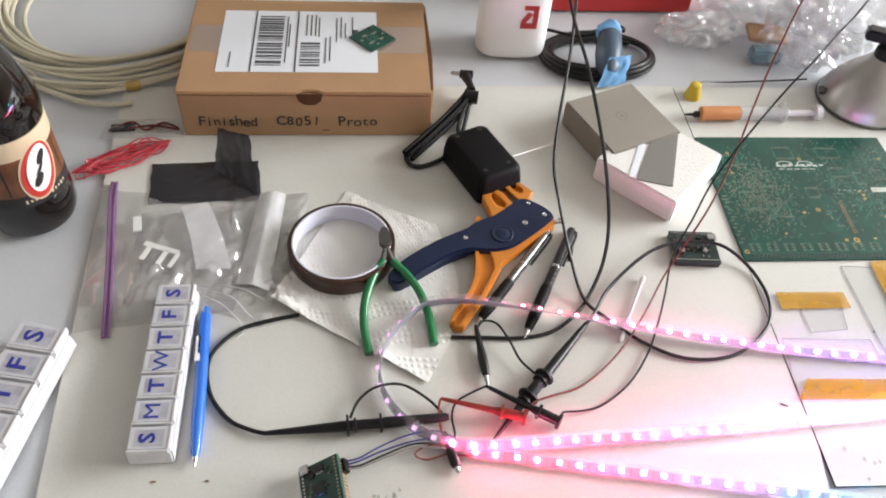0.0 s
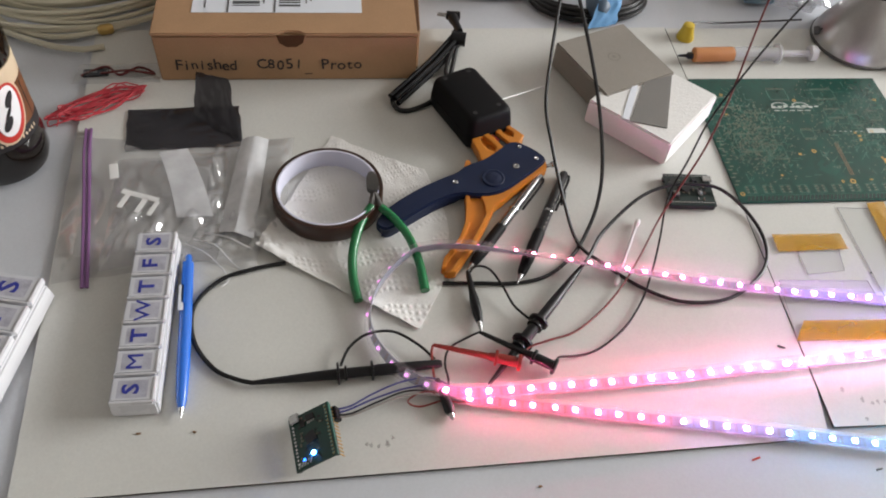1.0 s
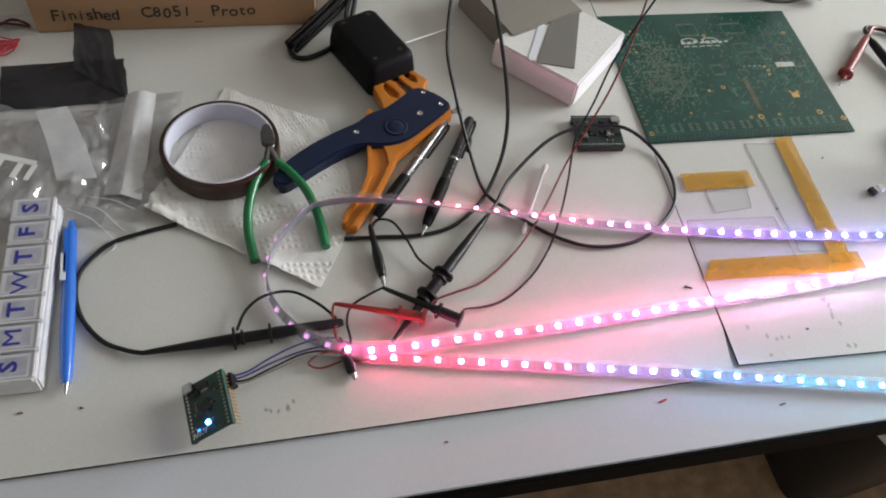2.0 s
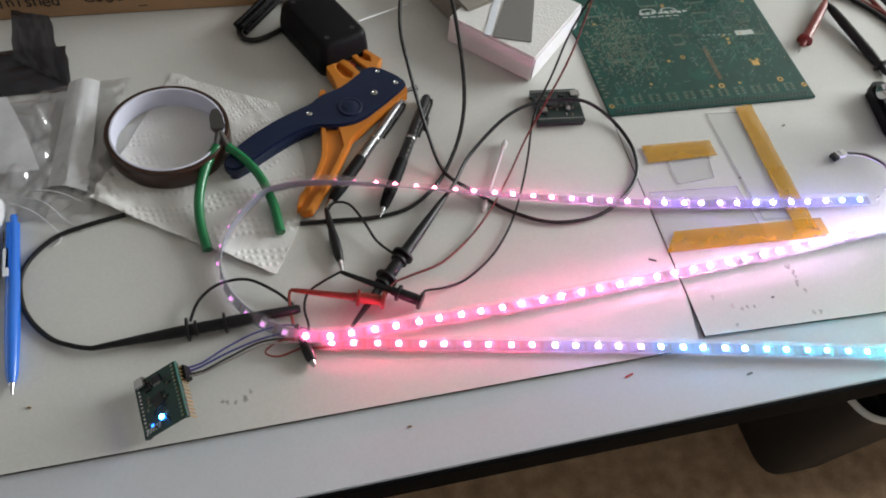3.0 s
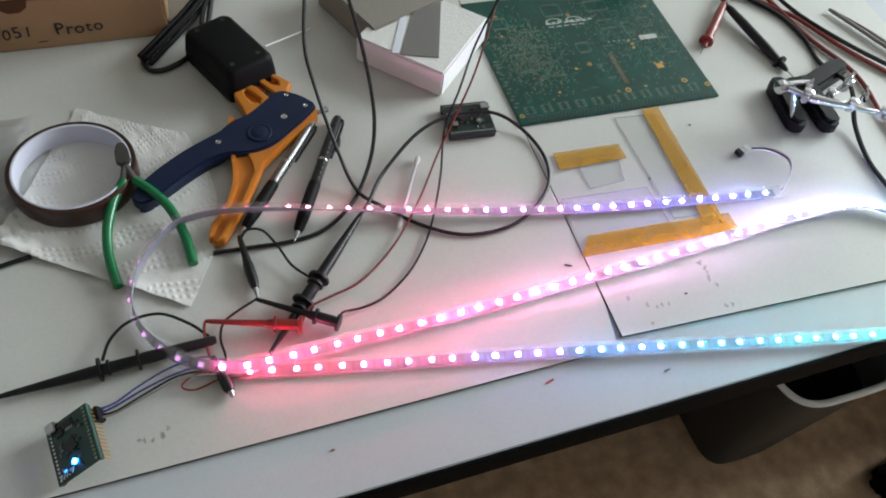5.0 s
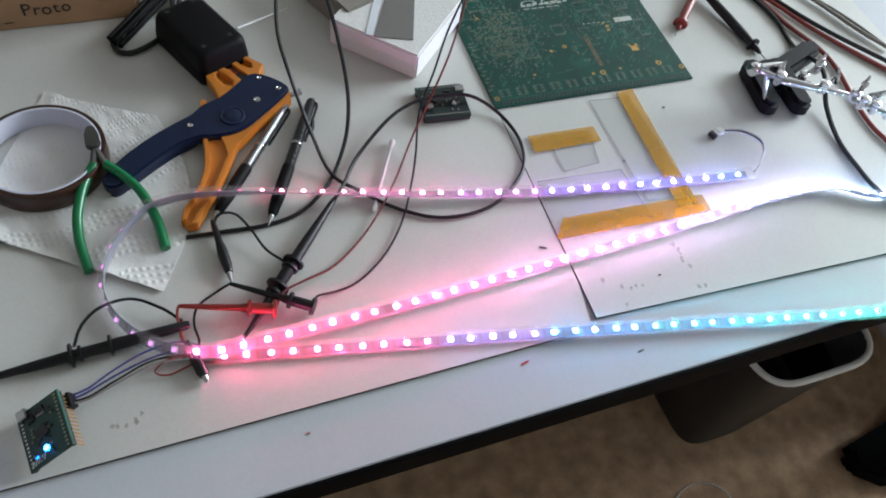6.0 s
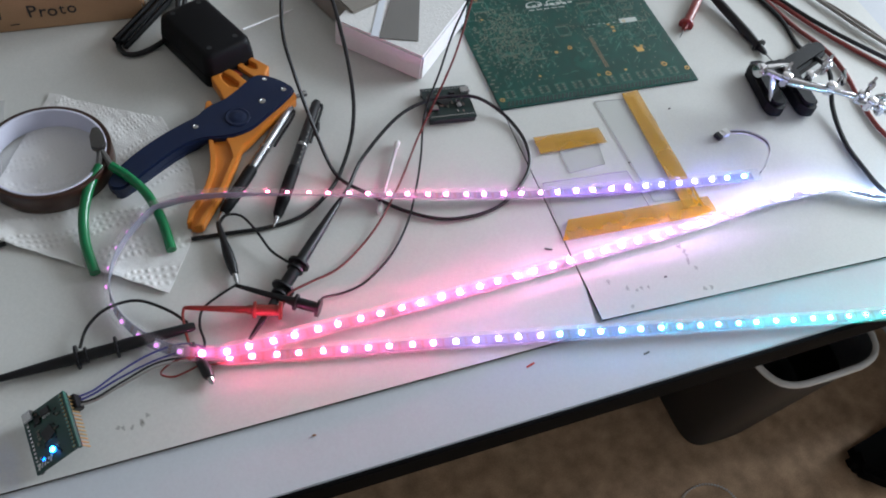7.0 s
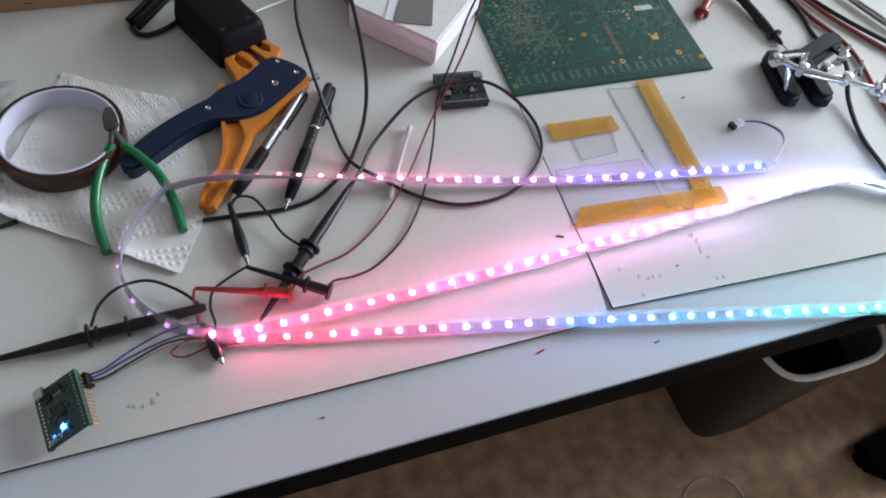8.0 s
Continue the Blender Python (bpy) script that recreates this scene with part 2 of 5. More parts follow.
M_MASK = surface("green_solder_mask", (0.003, 0.062, 0.046), 0.24, vary=0.2, stain=30, grain=250, bump=0.05)
M_TRACE = surface("green_traces", (0.06, 0.20, 0.155), 0.30, vary=0.2, stain=60)
M_DULLPAD = surface("tinned_pad", (0.25, 0.25, 0.19), 0.4, vary=0.3)
M_SILK = surface("silkscreen", (0.62, 0.66, 0.62), 0.6, vary=0.1)
M_DARKPCB = surface("dark_solder_mask", (0.011, 0.026, 0.024), 0.35, vary=0.2, stain=40)
M_CHIP = surface("chip_epoxy", (0.018, 0.018, 0.019), 0.5, vary=0.2)
M_BLUETAPE = surface("blue_tape", (0.13, 0.33, 0.60), 0.6, vary=0.08)
M_JUG = surface("milky_jug", (0.86, 0.86, 0.86), 0.35, vary=0.03)
M_LOGO = surface("red_print", (0.45, 0.03, 0.03), 0.5, vary=0.06)
M_SYR = surface("orange_grip", (0.55, 0.22, 0.07), 0.45, vary=0.1)
M_CLEAR = surface("clear_plastic", (0.70, 0.72, 0.72), 0.12, vary=0.04, bump=0.0, clear=0.6)
M_YELLOW = surface("yellow_plastic", (0.62, 0.44, 0.03), 0.45, vary=0.1)
M_ALU = surface("brushed_aluminium", (0.50, 0.49, 0.48), 0.32, 0.9, vary=0.1)
M_REDBOX = surface("red_card", (0.50, 0.03, 0.03), 0.5, vary=0.05)
M_BINLIT = surface("lightened_bin_inside", (0.24, 0.25, 0.27), 0.4, vary=0.2, stain=20)
M_BIN = surface("bin_plastic", (0.024, 0.022, 0.023), 0.55, vary=0.1)


def silicone(name, clear):
    """Clear sleeve: mostly see-through, a little milky scatter through it, a glossy skin."""
    m = bpy.data.materials.new(name)
    m.use_nodes = True
    nt = m.node_tree
    n, l = nt.nodes, nt.links
    n.remove(n["Principled BSDF"])
    tp, tl, df, gl = (n.new("ShaderNodeBsdf" + k) for k in ("Transparent", "Translucent", "Diffuse", "Glossy"))
    tl.inputs[0].default_value = df.inputs[0].default_value = (0.86, 0.86, 0.88, 1)
    gl.inputs["Roughness"].default_value = 0.16
    tex = n.new("ShaderNodeTexNoise")
    tex.inputs["Scale"].default_value = 120
    rr = n.new("ShaderNodeMapRange")
    rr.inputs["To Min"].default_value, rr.inputs["To Max"].default_value = clear - 0.08, clear + 0.08
    l.new(tex.outputs["Fac"], rr.inputs["Value"])
    a, b, c = (n.new("ShaderNodeMixShader") for _ in range(3))
    a.inputs[0].default_value = 0.35
    l.new(tl.outputs[0], a.inputs[1])
    l.new(df.outputs[0], a.inputs[2])
    b.inputs[0].default_value = 0.25
    l.new(a.outputs[0], b.inputs[1])
    l.new(gl.outputs[0], b.inputs[2])
    l.new(rr.outputs[0], c.inputs[0])
    l.new(b.outputs[0], c.inputs[1])
    l.new(tp.outputs[0], c.inputs[2])
    l.new(c.outputs[0], n["Material Output"].inputs["Surface"])
    return m




def thin_film(name, milky, gloss, rough):
    """Clear film: see-through, a share of milky scatter, and a skin whose gloss grows at grazing angles."""
    m = bpy.data.materials.new(name)
    m.use_nodes = True
    n, l = m.node_tree.nodes, m.node_tree.links
    n.remove(n["Principled BSDF"])
    tp, df, gl = (n.new("ShaderNodeBsdf" + k) for k in ("Transparent", "Diffuse", "Glossy"))
    tp.inputs[0].default_value = (0.95, 0.95, 0.96, 1)
    df.inputs[0].default_value = (0.82, 0.83, 0.86, 1)
    gl.inputs["Roughness"].default_value = rough
    co, tex = n.new("ShaderNodeTexCoord"), n.new("ShaderNodeTexNoise")
    tex.inputs["Scale"].default_value, tex.inputs["Detail"].default_value = 45, 4
    l.new(co.outputs["Object"], tex.inputs["Vector"])
    rr = n.new("ShaderNodeMapRange")
    rr.inputs["To Min"].default_value, rr.inputs["To Max"].default_value = milky * 0.6, milky * 1.4
    l.new(tex.outputs["Fac"], rr.inputs["Value"])
    a, b = n.new("ShaderNodeMixShader"), n.new("ShaderNodeMixShader")
    l.new(rr.outputs[0], a.inputs[0])
    l.new(tp.outputs[0], a.inputs[1])
    l.new(df.outputs[0], a.inputs[2])
    lw, fr = n.new("ShaderNodeLayerWeight"), n.new("ShaderNodeMapRange")
    lw.inputs["Blend"].default_value = 0.35
    fr.inputs["To Min"].default_value, fr.inputs["To Max"].default_value = gloss * 0.25, gloss
    l.new(lw.outputs["Facing"], fr.inputs["Value"])
    l.new(fr.outputs[0], b.inputs[0])
    l.new(a.outputs[0], b.inputs[1])
    l.new(gl.outputs[0], b.inputs[2])
    l.new(b.outputs[0], n["Material Output"].inputs["Surface"])
    return m


M_FILM = thin_film("clear_film", 0.14, 0.45, 0.08)
M_FILMWHITE = thin_film("milky_film", 0.62, 0.4, 0.12)
M_BAGPILE = thin_film("crinkled_film", 0.20, 0.45, 0.17)
M_SILICONE = silicone("clear_silicone", 0.89)
M_TAPEPCB = surface("led_tape", (0.36, 0.36, 0.46), 0.35, vary=0.06, clear=0.35)
M_COPPERPAD = surface("tape_pads", (0.20, 0.14, 0.12), 0.45, vary=0.1)
M_LAVENDER = surface("violet_wire", (0.045, 0.045, 0.20), 0.4, vary=0.1)
M_WIREWHITE = surface("white_wire", (0.65, 0.65, 0.66), 0.4, vary=0.05)
M_GREYROD = surface("grey_steel", (0.35, 0.33, 0.31), 0.35, 0.8, vary=0.1)

# ---- room ----
def slab(name, x0, x1, y0, y1, z0, z1, mat, category, label):
    bm = box(0, 0, 0, x1 - x0, y1 - y0, z1 - z0, bev=0)
    bm.transform(Matrix.Translation(((x0 + x1) / 2, (y0 + y1) / 2, z0)))
    return solo(name, bm, mat, label, category, kind="structure", smooth=False, metres=True)


XL, XR, YF, YB, TOP = -1.8, 3.2, -2.2, 1.62, 2.6
slab("floor", XL - 0.1, XR + 0.1, YF - 0.1, YB + 0.1, -0.1, 0.0, M_CARPET, "floor", "brown low-pile carpet floor")
slab("ceiling", XL - 0.1, XR + 0.1, YF - 0.1, YB + 0.1, TOP, TOP + 0.1, M_WALL, "ceiling", "plain off-white ceiling")
slab("wall_north", XL - 0.1, XR + 0.1, YB, YB + 0.1, 0, TOP, M_WALL, "wall", "plain painted wall behind the desk")
slab("wall_south", XL - 0.1, XR + 0.1, YF - 0.1, YF, 0, TOP, M_WALL, "wall", "plain painted wall")
slab("wall_west", XL - 0.1, XL, YF, YB, 0, TOP, M_WALL, "wall", "plain painted wall")
WY0, WY1, WZ0, WZ1 = -0.35, 1.45, 1.15, 2.42
slab("wall_east", XR, XR + 0.1, YF, WY0, 0, TOP, M_WALL, "wall", "painted wall beside the window")
slab("wall_east_post", XR, XR + 0.1, WY1, YB, 0, TOP, M_WALL, "wall", "painted wall beside the window")
slab("wall_east_sill", XR, XR + 0.1, WY0, WY1, 0, WZ0, M_WALL, "wall", "painted wall under the window")
slab("wall_east_head", XR, XR + 0.1, WY0, WY1, WZ1, TOP, M_WALL, "wall", "painted wall over the window")

# ---- desk ----
desk = thing("desk", 245, 430, -740, label="white laminate desk with a black rubber front edge", category="desk")
part("top", box(245, 430, -28, 1950, 1050, 25, bev=1), M_DESK, desk)
part("edge_band", prism([(-730, -98.5), (1220, -98.5), (1220, -94.9), (-730, -94.9)], -31, -2.6, 1.2), M_EDGE, desk, "black rubber edge band")
for x in (-700, 1190):
    part("side_panel", box(x, 430, -740, 25, 980, 712, bev=1), M_DESK, desk)
part("modesty_panel", box(245, 905, -740, 1860, 18, 712, bev=1), M_DESK, desk)


def work_panel(pts, label):
    bm = prism(pts, -2.9, 0, 0)
    for f in bm.faces:
        f.material_index = 0 if f.normal.z > 0.5 else 1
    return solo("work_panel", bm, [M_PANEL, M_CORE], label, "panel", group="panels on the desk", smooth=False)


work_panel([(-400, -40.5), (213, -41.4), (220.5, -34), (226.8, 0), (235.1, 200), (240.6, 492), (-416, 500)], "off-white laminate panel laid on the desk, smudged")
work_panel([(227.2, -33), (720, -55), (735, 478), (241.5, 490), (235.8, 200)], "second off-white laminate panel butted along a dark seam")

# ---- light strip ----
STRIP = [  # x, y, z, lean of the face to the outside of the bend in degrees
    (-72, 14.5, 5, 0), (0, 0, 5, 0), (187, -38, 5, 0), (382, -80, 5, 0), (466, -97, 5, 0), (640, -128, 6, 0), (745, -135, 8, 20), (775, -105, 9, 40),
    (735, -65, 9, 0), (640, -28, 8, -50), (551, 11, 7.5, -68), (511, 31, 7, -48), (449, 37, 6, -18), (333, 30, 5, 0), (114, 20, 5.5, 0), (10, 16.5, 9, 0),
    (-42, 15.5, 10, 4), (-79, 19, 8.5, 22), (-113, 37, 7.5, 45), (-135, 68, 7, 68), (-139, 98, 7.5, 82), (-127, 128, 10, 90), (-101, 154, 14, 90),
    (-82, 158.5, 16.5, 88), (-60, 157.5, 18.5, 84), (-37, 153.5, 19.5, 78), (-10, 149, 17.5, 66), (21, 143, 15, 52), (54, 136.5, 12, 38), (101, 126, 9.5, 22),
    (168, 110, 8, 10), (250, 94, 6, 4), (350, 79, 5, 0), (447, 67, 5, 0),
]


def strip_frames(step=2.0):
    """Even stations along the strip: place, way, side and face."""
    fine = spline([p[:3] for p in STRIP], 1.0)
    lean = []
    knots = [p[:3] for p in STRIP]
    for a, b, (n0, n1) in zip(STRIP, STRIP[1:], zip(knots, knots[1:])):
        n = max(2, int((Vector(n1) - Vector(n0)).length / 1.0))
        lean += [a[3] + (b[3] - a[3]) * (3 * (j / n) ** 2 - 2 * (j / n) ** 3) for j in range(n)]
    lean.append(STRIP[-1][3])
    run = [0.0]
    for a, b in zip(fine, fine[1:]):
        run.append(run[-1] + (b - a).length)
    out, k, s = [], 0, 0.0
    while s < run[-1]:
        while run[k + 1] < s:
            k += 1
        t = (s - run[k]) / (run[k + 1] - run[k])
        p = fine[k].lerp(fine[k + 1], t)
        lo, hi = max(0, k - 6), min(len(fine) - 1, k + 7)
        way = (fine[hi] - fine[lo]).normalized()
        left = Vector((0, 0, 1)).cross(way).normalized()
        up = way.cross(left)
        a = radians(lean[k])
        face = math.cos(a) * up + math.sin(a) * left
        out.append((s, p, way, face.cross(way), face))
        s += step
    return out


def strip_skin(stations, outline):
    bm = bmesh.new()
    rings = [[bm.verts.new(p + side * u + face * v) for u, v in outline] for _, p, _, side, face in stations]
    n = len(outline)
    for a, b in zip(rings, rings[1:]):
        for k in range(n):
            bm.faces.new((a[k], a[(k + 1) % n], b[(k + 1) % n], b[k]))
    bm.faces.new(rings[0][::-1])
    bm.faces.new(rings[-1])
    return bm


def led_colour(s, total):
    """The colour that the strip's pattern has along its length."""
    u = s / total
    keys = [(0.0, (1.0, 0.05, 0.10)), (0.04, (1.0, 0.08, 0.20)), (0.07, (0.62, 0.14, 0.46)), (0.10, (0.12, 0.28, 0.76)), (0.15, (0.04, 0.40, 0.64)), (0.22, (0.035, 0.50, 0.42)),
            (0.34, (0.03, 0.58, 0.66)), (0.40, (0.24, 0.66, 0.95)), (0.46, (0.50, 0.62, 1.0)), (0.52, (0.84, 0.52, 0.94)), (0.58, (0.97, 0.34, 0.68)), (0.63, (1.0, 0.15, 0.36)),
            (0.68, (1.0, 0.08, 0.18)), (0.74, (0.5, 0.24, 0.72)), (0.82, (1.0, 0.12, 0.22)), (0.88, (0.80, 0.10, 0.32)), (0.93, (0.38, 0.16, 0.80)), (1.0, (0.08, 0.24, 0.95))]
    for (a, ca), (b, cb) in zip(keys, keys[1:]):
        if u <= b:
            t = (u - a) / (b - a)
            return tuple(p + (q - p) * t for p, q in zip(ca, cb))
    return keys[-1][1]


def led_power(s, total):
    """How strongly the diodes burn along the strip."""
    u = s / total
    if 0.36 < u < 0.62:
        return 0.5 if u < 0.45 else 0.8
    if 0.69 < u < 0.81:
        return 0.004 if 0.71 < u < 0.79 else 0.03
    if 0.17 < u <= 0.36:
        return 0.7
    if 0.81 <= u < 0.90:
        return 0.10 if u < 0.85 else 0.24
    return 0.55 if 0.5 < u < 0.7 else 0.42


LED_GLOW = 560.0
strip = thing("led_strip", -72, 14, 0, label="lit light strip in a clear silicone sleeve curled over the desk", category="light strip")
stations = strip_frames()
total = stations[-1][0]
part("sleeve", strip_skin(stations, [(-6, -2.3), (6, -2.3), (6.5, -1.6), (6.5, 1.4), (5.6, 2.6), (-5.6, 2.6), (-6.5, 1.4), (-6.5, -1.6)]), M_SILICONE, strip, "clear silicone sleeve")
part("tape", strip_skin(stations[1:-3], [(-4.3, -1.6), (4.3, -1.6), (4.3, -1.1), (-4.3, -1.1)]), M_TAPEPCB, strip, "flexible circuit tape")


def led_mesh(colour, power):
    body = box(0, 0, -1.1, 5, 5, 1.1, bev=0.3)
    lens = lathe([(1.75, 0.0), (1.75, 0.7), (1.45, 1.25), (0.8, 1.7), (0.2, 1.85)], 0, 0, 0.0, 10)
    for f in lens.faces:
        f.material_index = 1
    bm = joined(body, lens)
    bm.transform(Matrix.Scale(0.001, 4))
    return to_mesh("led", bm, [M_WHITE, glow("led_light", colour, LED_GLOW * power)], False)


def pad_mesh():
    bm = joined(box(0, -2.4, -1.1, 2.2, 1.6, 0.1, bev=0), box(0, 0, -1.1, 2.2, 1.6, 0.1, bev=0), box(0, 2.4, -1.1, 2.2, 1.6, 0.1, bev=0))
    bm.transform(Matrix.Scale(0.001, 4))
    return to_mesh("solder_pads", bm, M_COPPERPAD, False)


pads = pad_mesh()
inv = ROOT[strip].inverted()
PITCH = 17.0
count = int((total - 18) / PITCH)
for k in range(count + 1):
    s = 8 + k * PITCH
    _, p, way, side, face = stations[min(len(stations) - 1, int(s / 2.0))]
    if k % 5 == 0:
        mesh = led_mesh(led_colour(s + 2 * PITCH, total), led_power(s, total))
    turn = Matrix((way, face.cross(way), face)).transposed().to_4x4()
    ob = new("led", mesh)
    ob.parent = strip
    ob.matrix_basis = inv @ Matrix.Translation(DESK @ p) @ turn
    ob = new("solder_pads", pads)
    ob.parent = strip
    q = stations[min(len(stations) - 1, int((s + PITCH / 2) / 2.0))]
    ob.matrix_basis = inv @ Matrix.Translation(DESK @ q[1]) @ Matrix((q[2], q[4].cross(q[2]), q[4])).transposed().to_4x4()
end = [(447, 68, 5), (456, 74, 6), (470, 88, 8), (473, 102, 8), (463, 117, 6), (447, 123, 5)]
for k, m in enumerate((M_WIREWHITE, M_CABLE, M_WIREWHITE)):
    part("lead", tube([(x + 1.2 * (k - 1), y + 1.3 * (k - 1), z + 0.4 * k) for x, y, z in end], 0.75, 6), m, strip)
part("plug", joined(box(443, 124.4, 1, 7, 7.5, 5, 15, 0.6), box(437.5, 122.8, 1.8, 5, 6, 3.6, 15, 0.5)), M_WHITE, strip, "white three-pin plug")
part("plug_socket", box(433, 121.6, 1.2, 5, 8, 5, 15, 0.4), M_BLACK, strip)

# ---- cardboard box ----
# darkened cardboard colour that paints the shade in the box's openings
M_GAPSHADE = surface("painted_gap_shade", (0.11, 0.055, 0.03), 0.9, vary=0.2, spec=0.1)


def cardboard_box():
    th = thing("cardboard_box", -201, 497, 0, label="closed brown cardboard mailer box with a marker note and shipping label", category="box")
    rz = -1.3
    c = Vector((-201.5, 497))
    part("body", box(c.x, c.y, 0, 268, 176, 56.5, rz, 1.4), M_CARD, th)
    R = at(c.x, c.y, 0, 0, 0, rz)
    lid = prism([(-135, -89.2), (-10, -89.2), (-6, -86), (0, -84.6), (8, -84.6), (14, -86), (18, -89.2), (135, -89.2), (135, 88), (-135, 88)], 56.7, 60.5, 1.2)
    lid.transform(R)
    lid = part("lid", lid, M_CARD, th)
    # no hole is cut: a dark plate paints the notch's shade
    notch = prism([(-13.5, -88.6), (-11, -98), (-4, -103), (6, -103), (13, -98), (15.5, -88.6)], 0, 0.4, 0)
    notch.transform(R @ at(3, -88.3, 58, 90, 0, 0) @ at(0, 88.6, 0))
    part("notch_shade", notch, M_GAPSHADE, th, "dark plate painted as the shaded thumb notch in the front wall")
    for sx in (1,):
        f = prism([(sx * 134.6, -80), (sx * 137.2, -78), (sx * 139.5, -20), (sx * 138, 40), (sx * 136.8, 84), (sx * 134.6, 86)], 6, 58.5, 0.8)
        f.transform(R)
        part("side_flap", f, M_CARDEDGE, th)
        # solid dark strip as painted shade in the gap beside the lid
        f = prism([(sx * 133.6, -83), (sx * 136, -82), (sx * 138.4, -20), (sx * 136.4, 60), (sx * 133.6, 70)], 58.9, 60.1, 0.2)
        f.transform(R)
        part("slot_shade", f, M_GAPSHADE, th, "dark strip painted as the shade between lid and side flap")
    random.seed(17)
    for word, x0, x1 in (("Finished", -117, -54), ("C8051_", -33, 24), ("Proto", 33, 76)):
        letters = []
        for k, ch in enumerate(word):
            x = x0 + (x1 - x0) * (k + 0.5) / len(word)
            letters.append(lettering(ch, R @ at(x, -88.35, 20 + (-5 if ch == "_" else random.uniform(-0.8, 1.2)), 90, random.uniform(-7, 7), 0), random.uniform(16, 19), 0.1, 0.95, 0.12))
        part("marker_text", joined(*letters), M_INK, th, "handwritten black marker word", smooth=False)
    lab = sheet([(-103, -46, 60.9), (72, -46, 60.9), (72, 72, 60.9), (-103, 72, 60.9)], 2, 2, lambda u, v: (0, 0, 0), 0.25)
    lab.transform(R @ at(5.5, -8, 0))
    label = part("shipping_label", lab, M_PAPER, th, "white shipping label with bar codes")
    bars = []
    for x in (-66.5, -18.5):
        bars.append(box(x, 13, 61.2, 1.8, 117, 0.12, bev=0))
    random.seed(3)
    for x0, x1, y0, y1 in ((-62, -34, -34, 62), (-14, 8, -34, 12)):
        y = y0
        while y < y1:
            h = random.choice((0.9, 1.4, 2.4, 3.2))
            bars.append(box((x0 + x1) / 2, y, 61.2, x1 - x0, h, 0.12, bev=0))
            y += h + random.choice((0.9, 1.4, 2.2))
    for x, y0, y1 in ((-30, -30, 60), (-27, 0, 45), (-8, 22, 64), (-3, 22, 64), (2, 22, 64), (6, 20, 58), (14, -30, 18), (19, -26, 20), (26, 10, 58), (31, 18, 60), (36, 18, 48), (44, 20, 60), (-90, -38, -10)):
        bars.append(box(x, (y0 + y1) / 2, 61.2, 1.3, y1 - y0, 0.12, bev=0))
    bars.append(box(47, 30, 61.2, 7, 9, 0.12, bev=0))
    b = joined(*bars)
    b.transform(R @ at(5.5, -8, 0))
    part("print", b, M_GREYINK, label, smooth=False)
    tape = sheet([(-130, -18, 60.8), (132, -18, 60.8), (132, 34, 60.8), (-130, 34, 60.8)], 2, 2, lambda u, v: (0, 0, 0))
    tape.transform(R)
    part("packing_tape", tape, M_FILM, th, "clear packing tape across the lid", smooth=False)
    return th


cardboard_box()
CX, CY = -129, 504
chip = thing("small_circuit_board", CX, CY, 61.7, label="small bare green circuit board lying on the cardboard box", category="circuit board")
part("board", box(CX, CY, 61.7, 38, 38, 1.6, 41, 0.3), M_MASK, chip)
for dx, dy, w, h in ((-9, 3, 6, 2.6), (2, 9, 7, 2.4), (10, -2, 5, 3), (-1, -10, 7, 2.4), (12, 8, 3, 2), (-12, -6, 3, 3), (6, -12, 3, 2)):
    part("pad", box(CX + dx, CY + dy, 63.4, w, h, 0.15, 41, 0), M_DULLPAD, chip)
for r in (3.2, 6.4):
    part("ring_trace", lathe([(r - 0.6, 0), (r, 0), (r, 0.15), (r - 0.6, 0.15)], CX, CY, 63.35, 24, True), M_TRACE, chip)

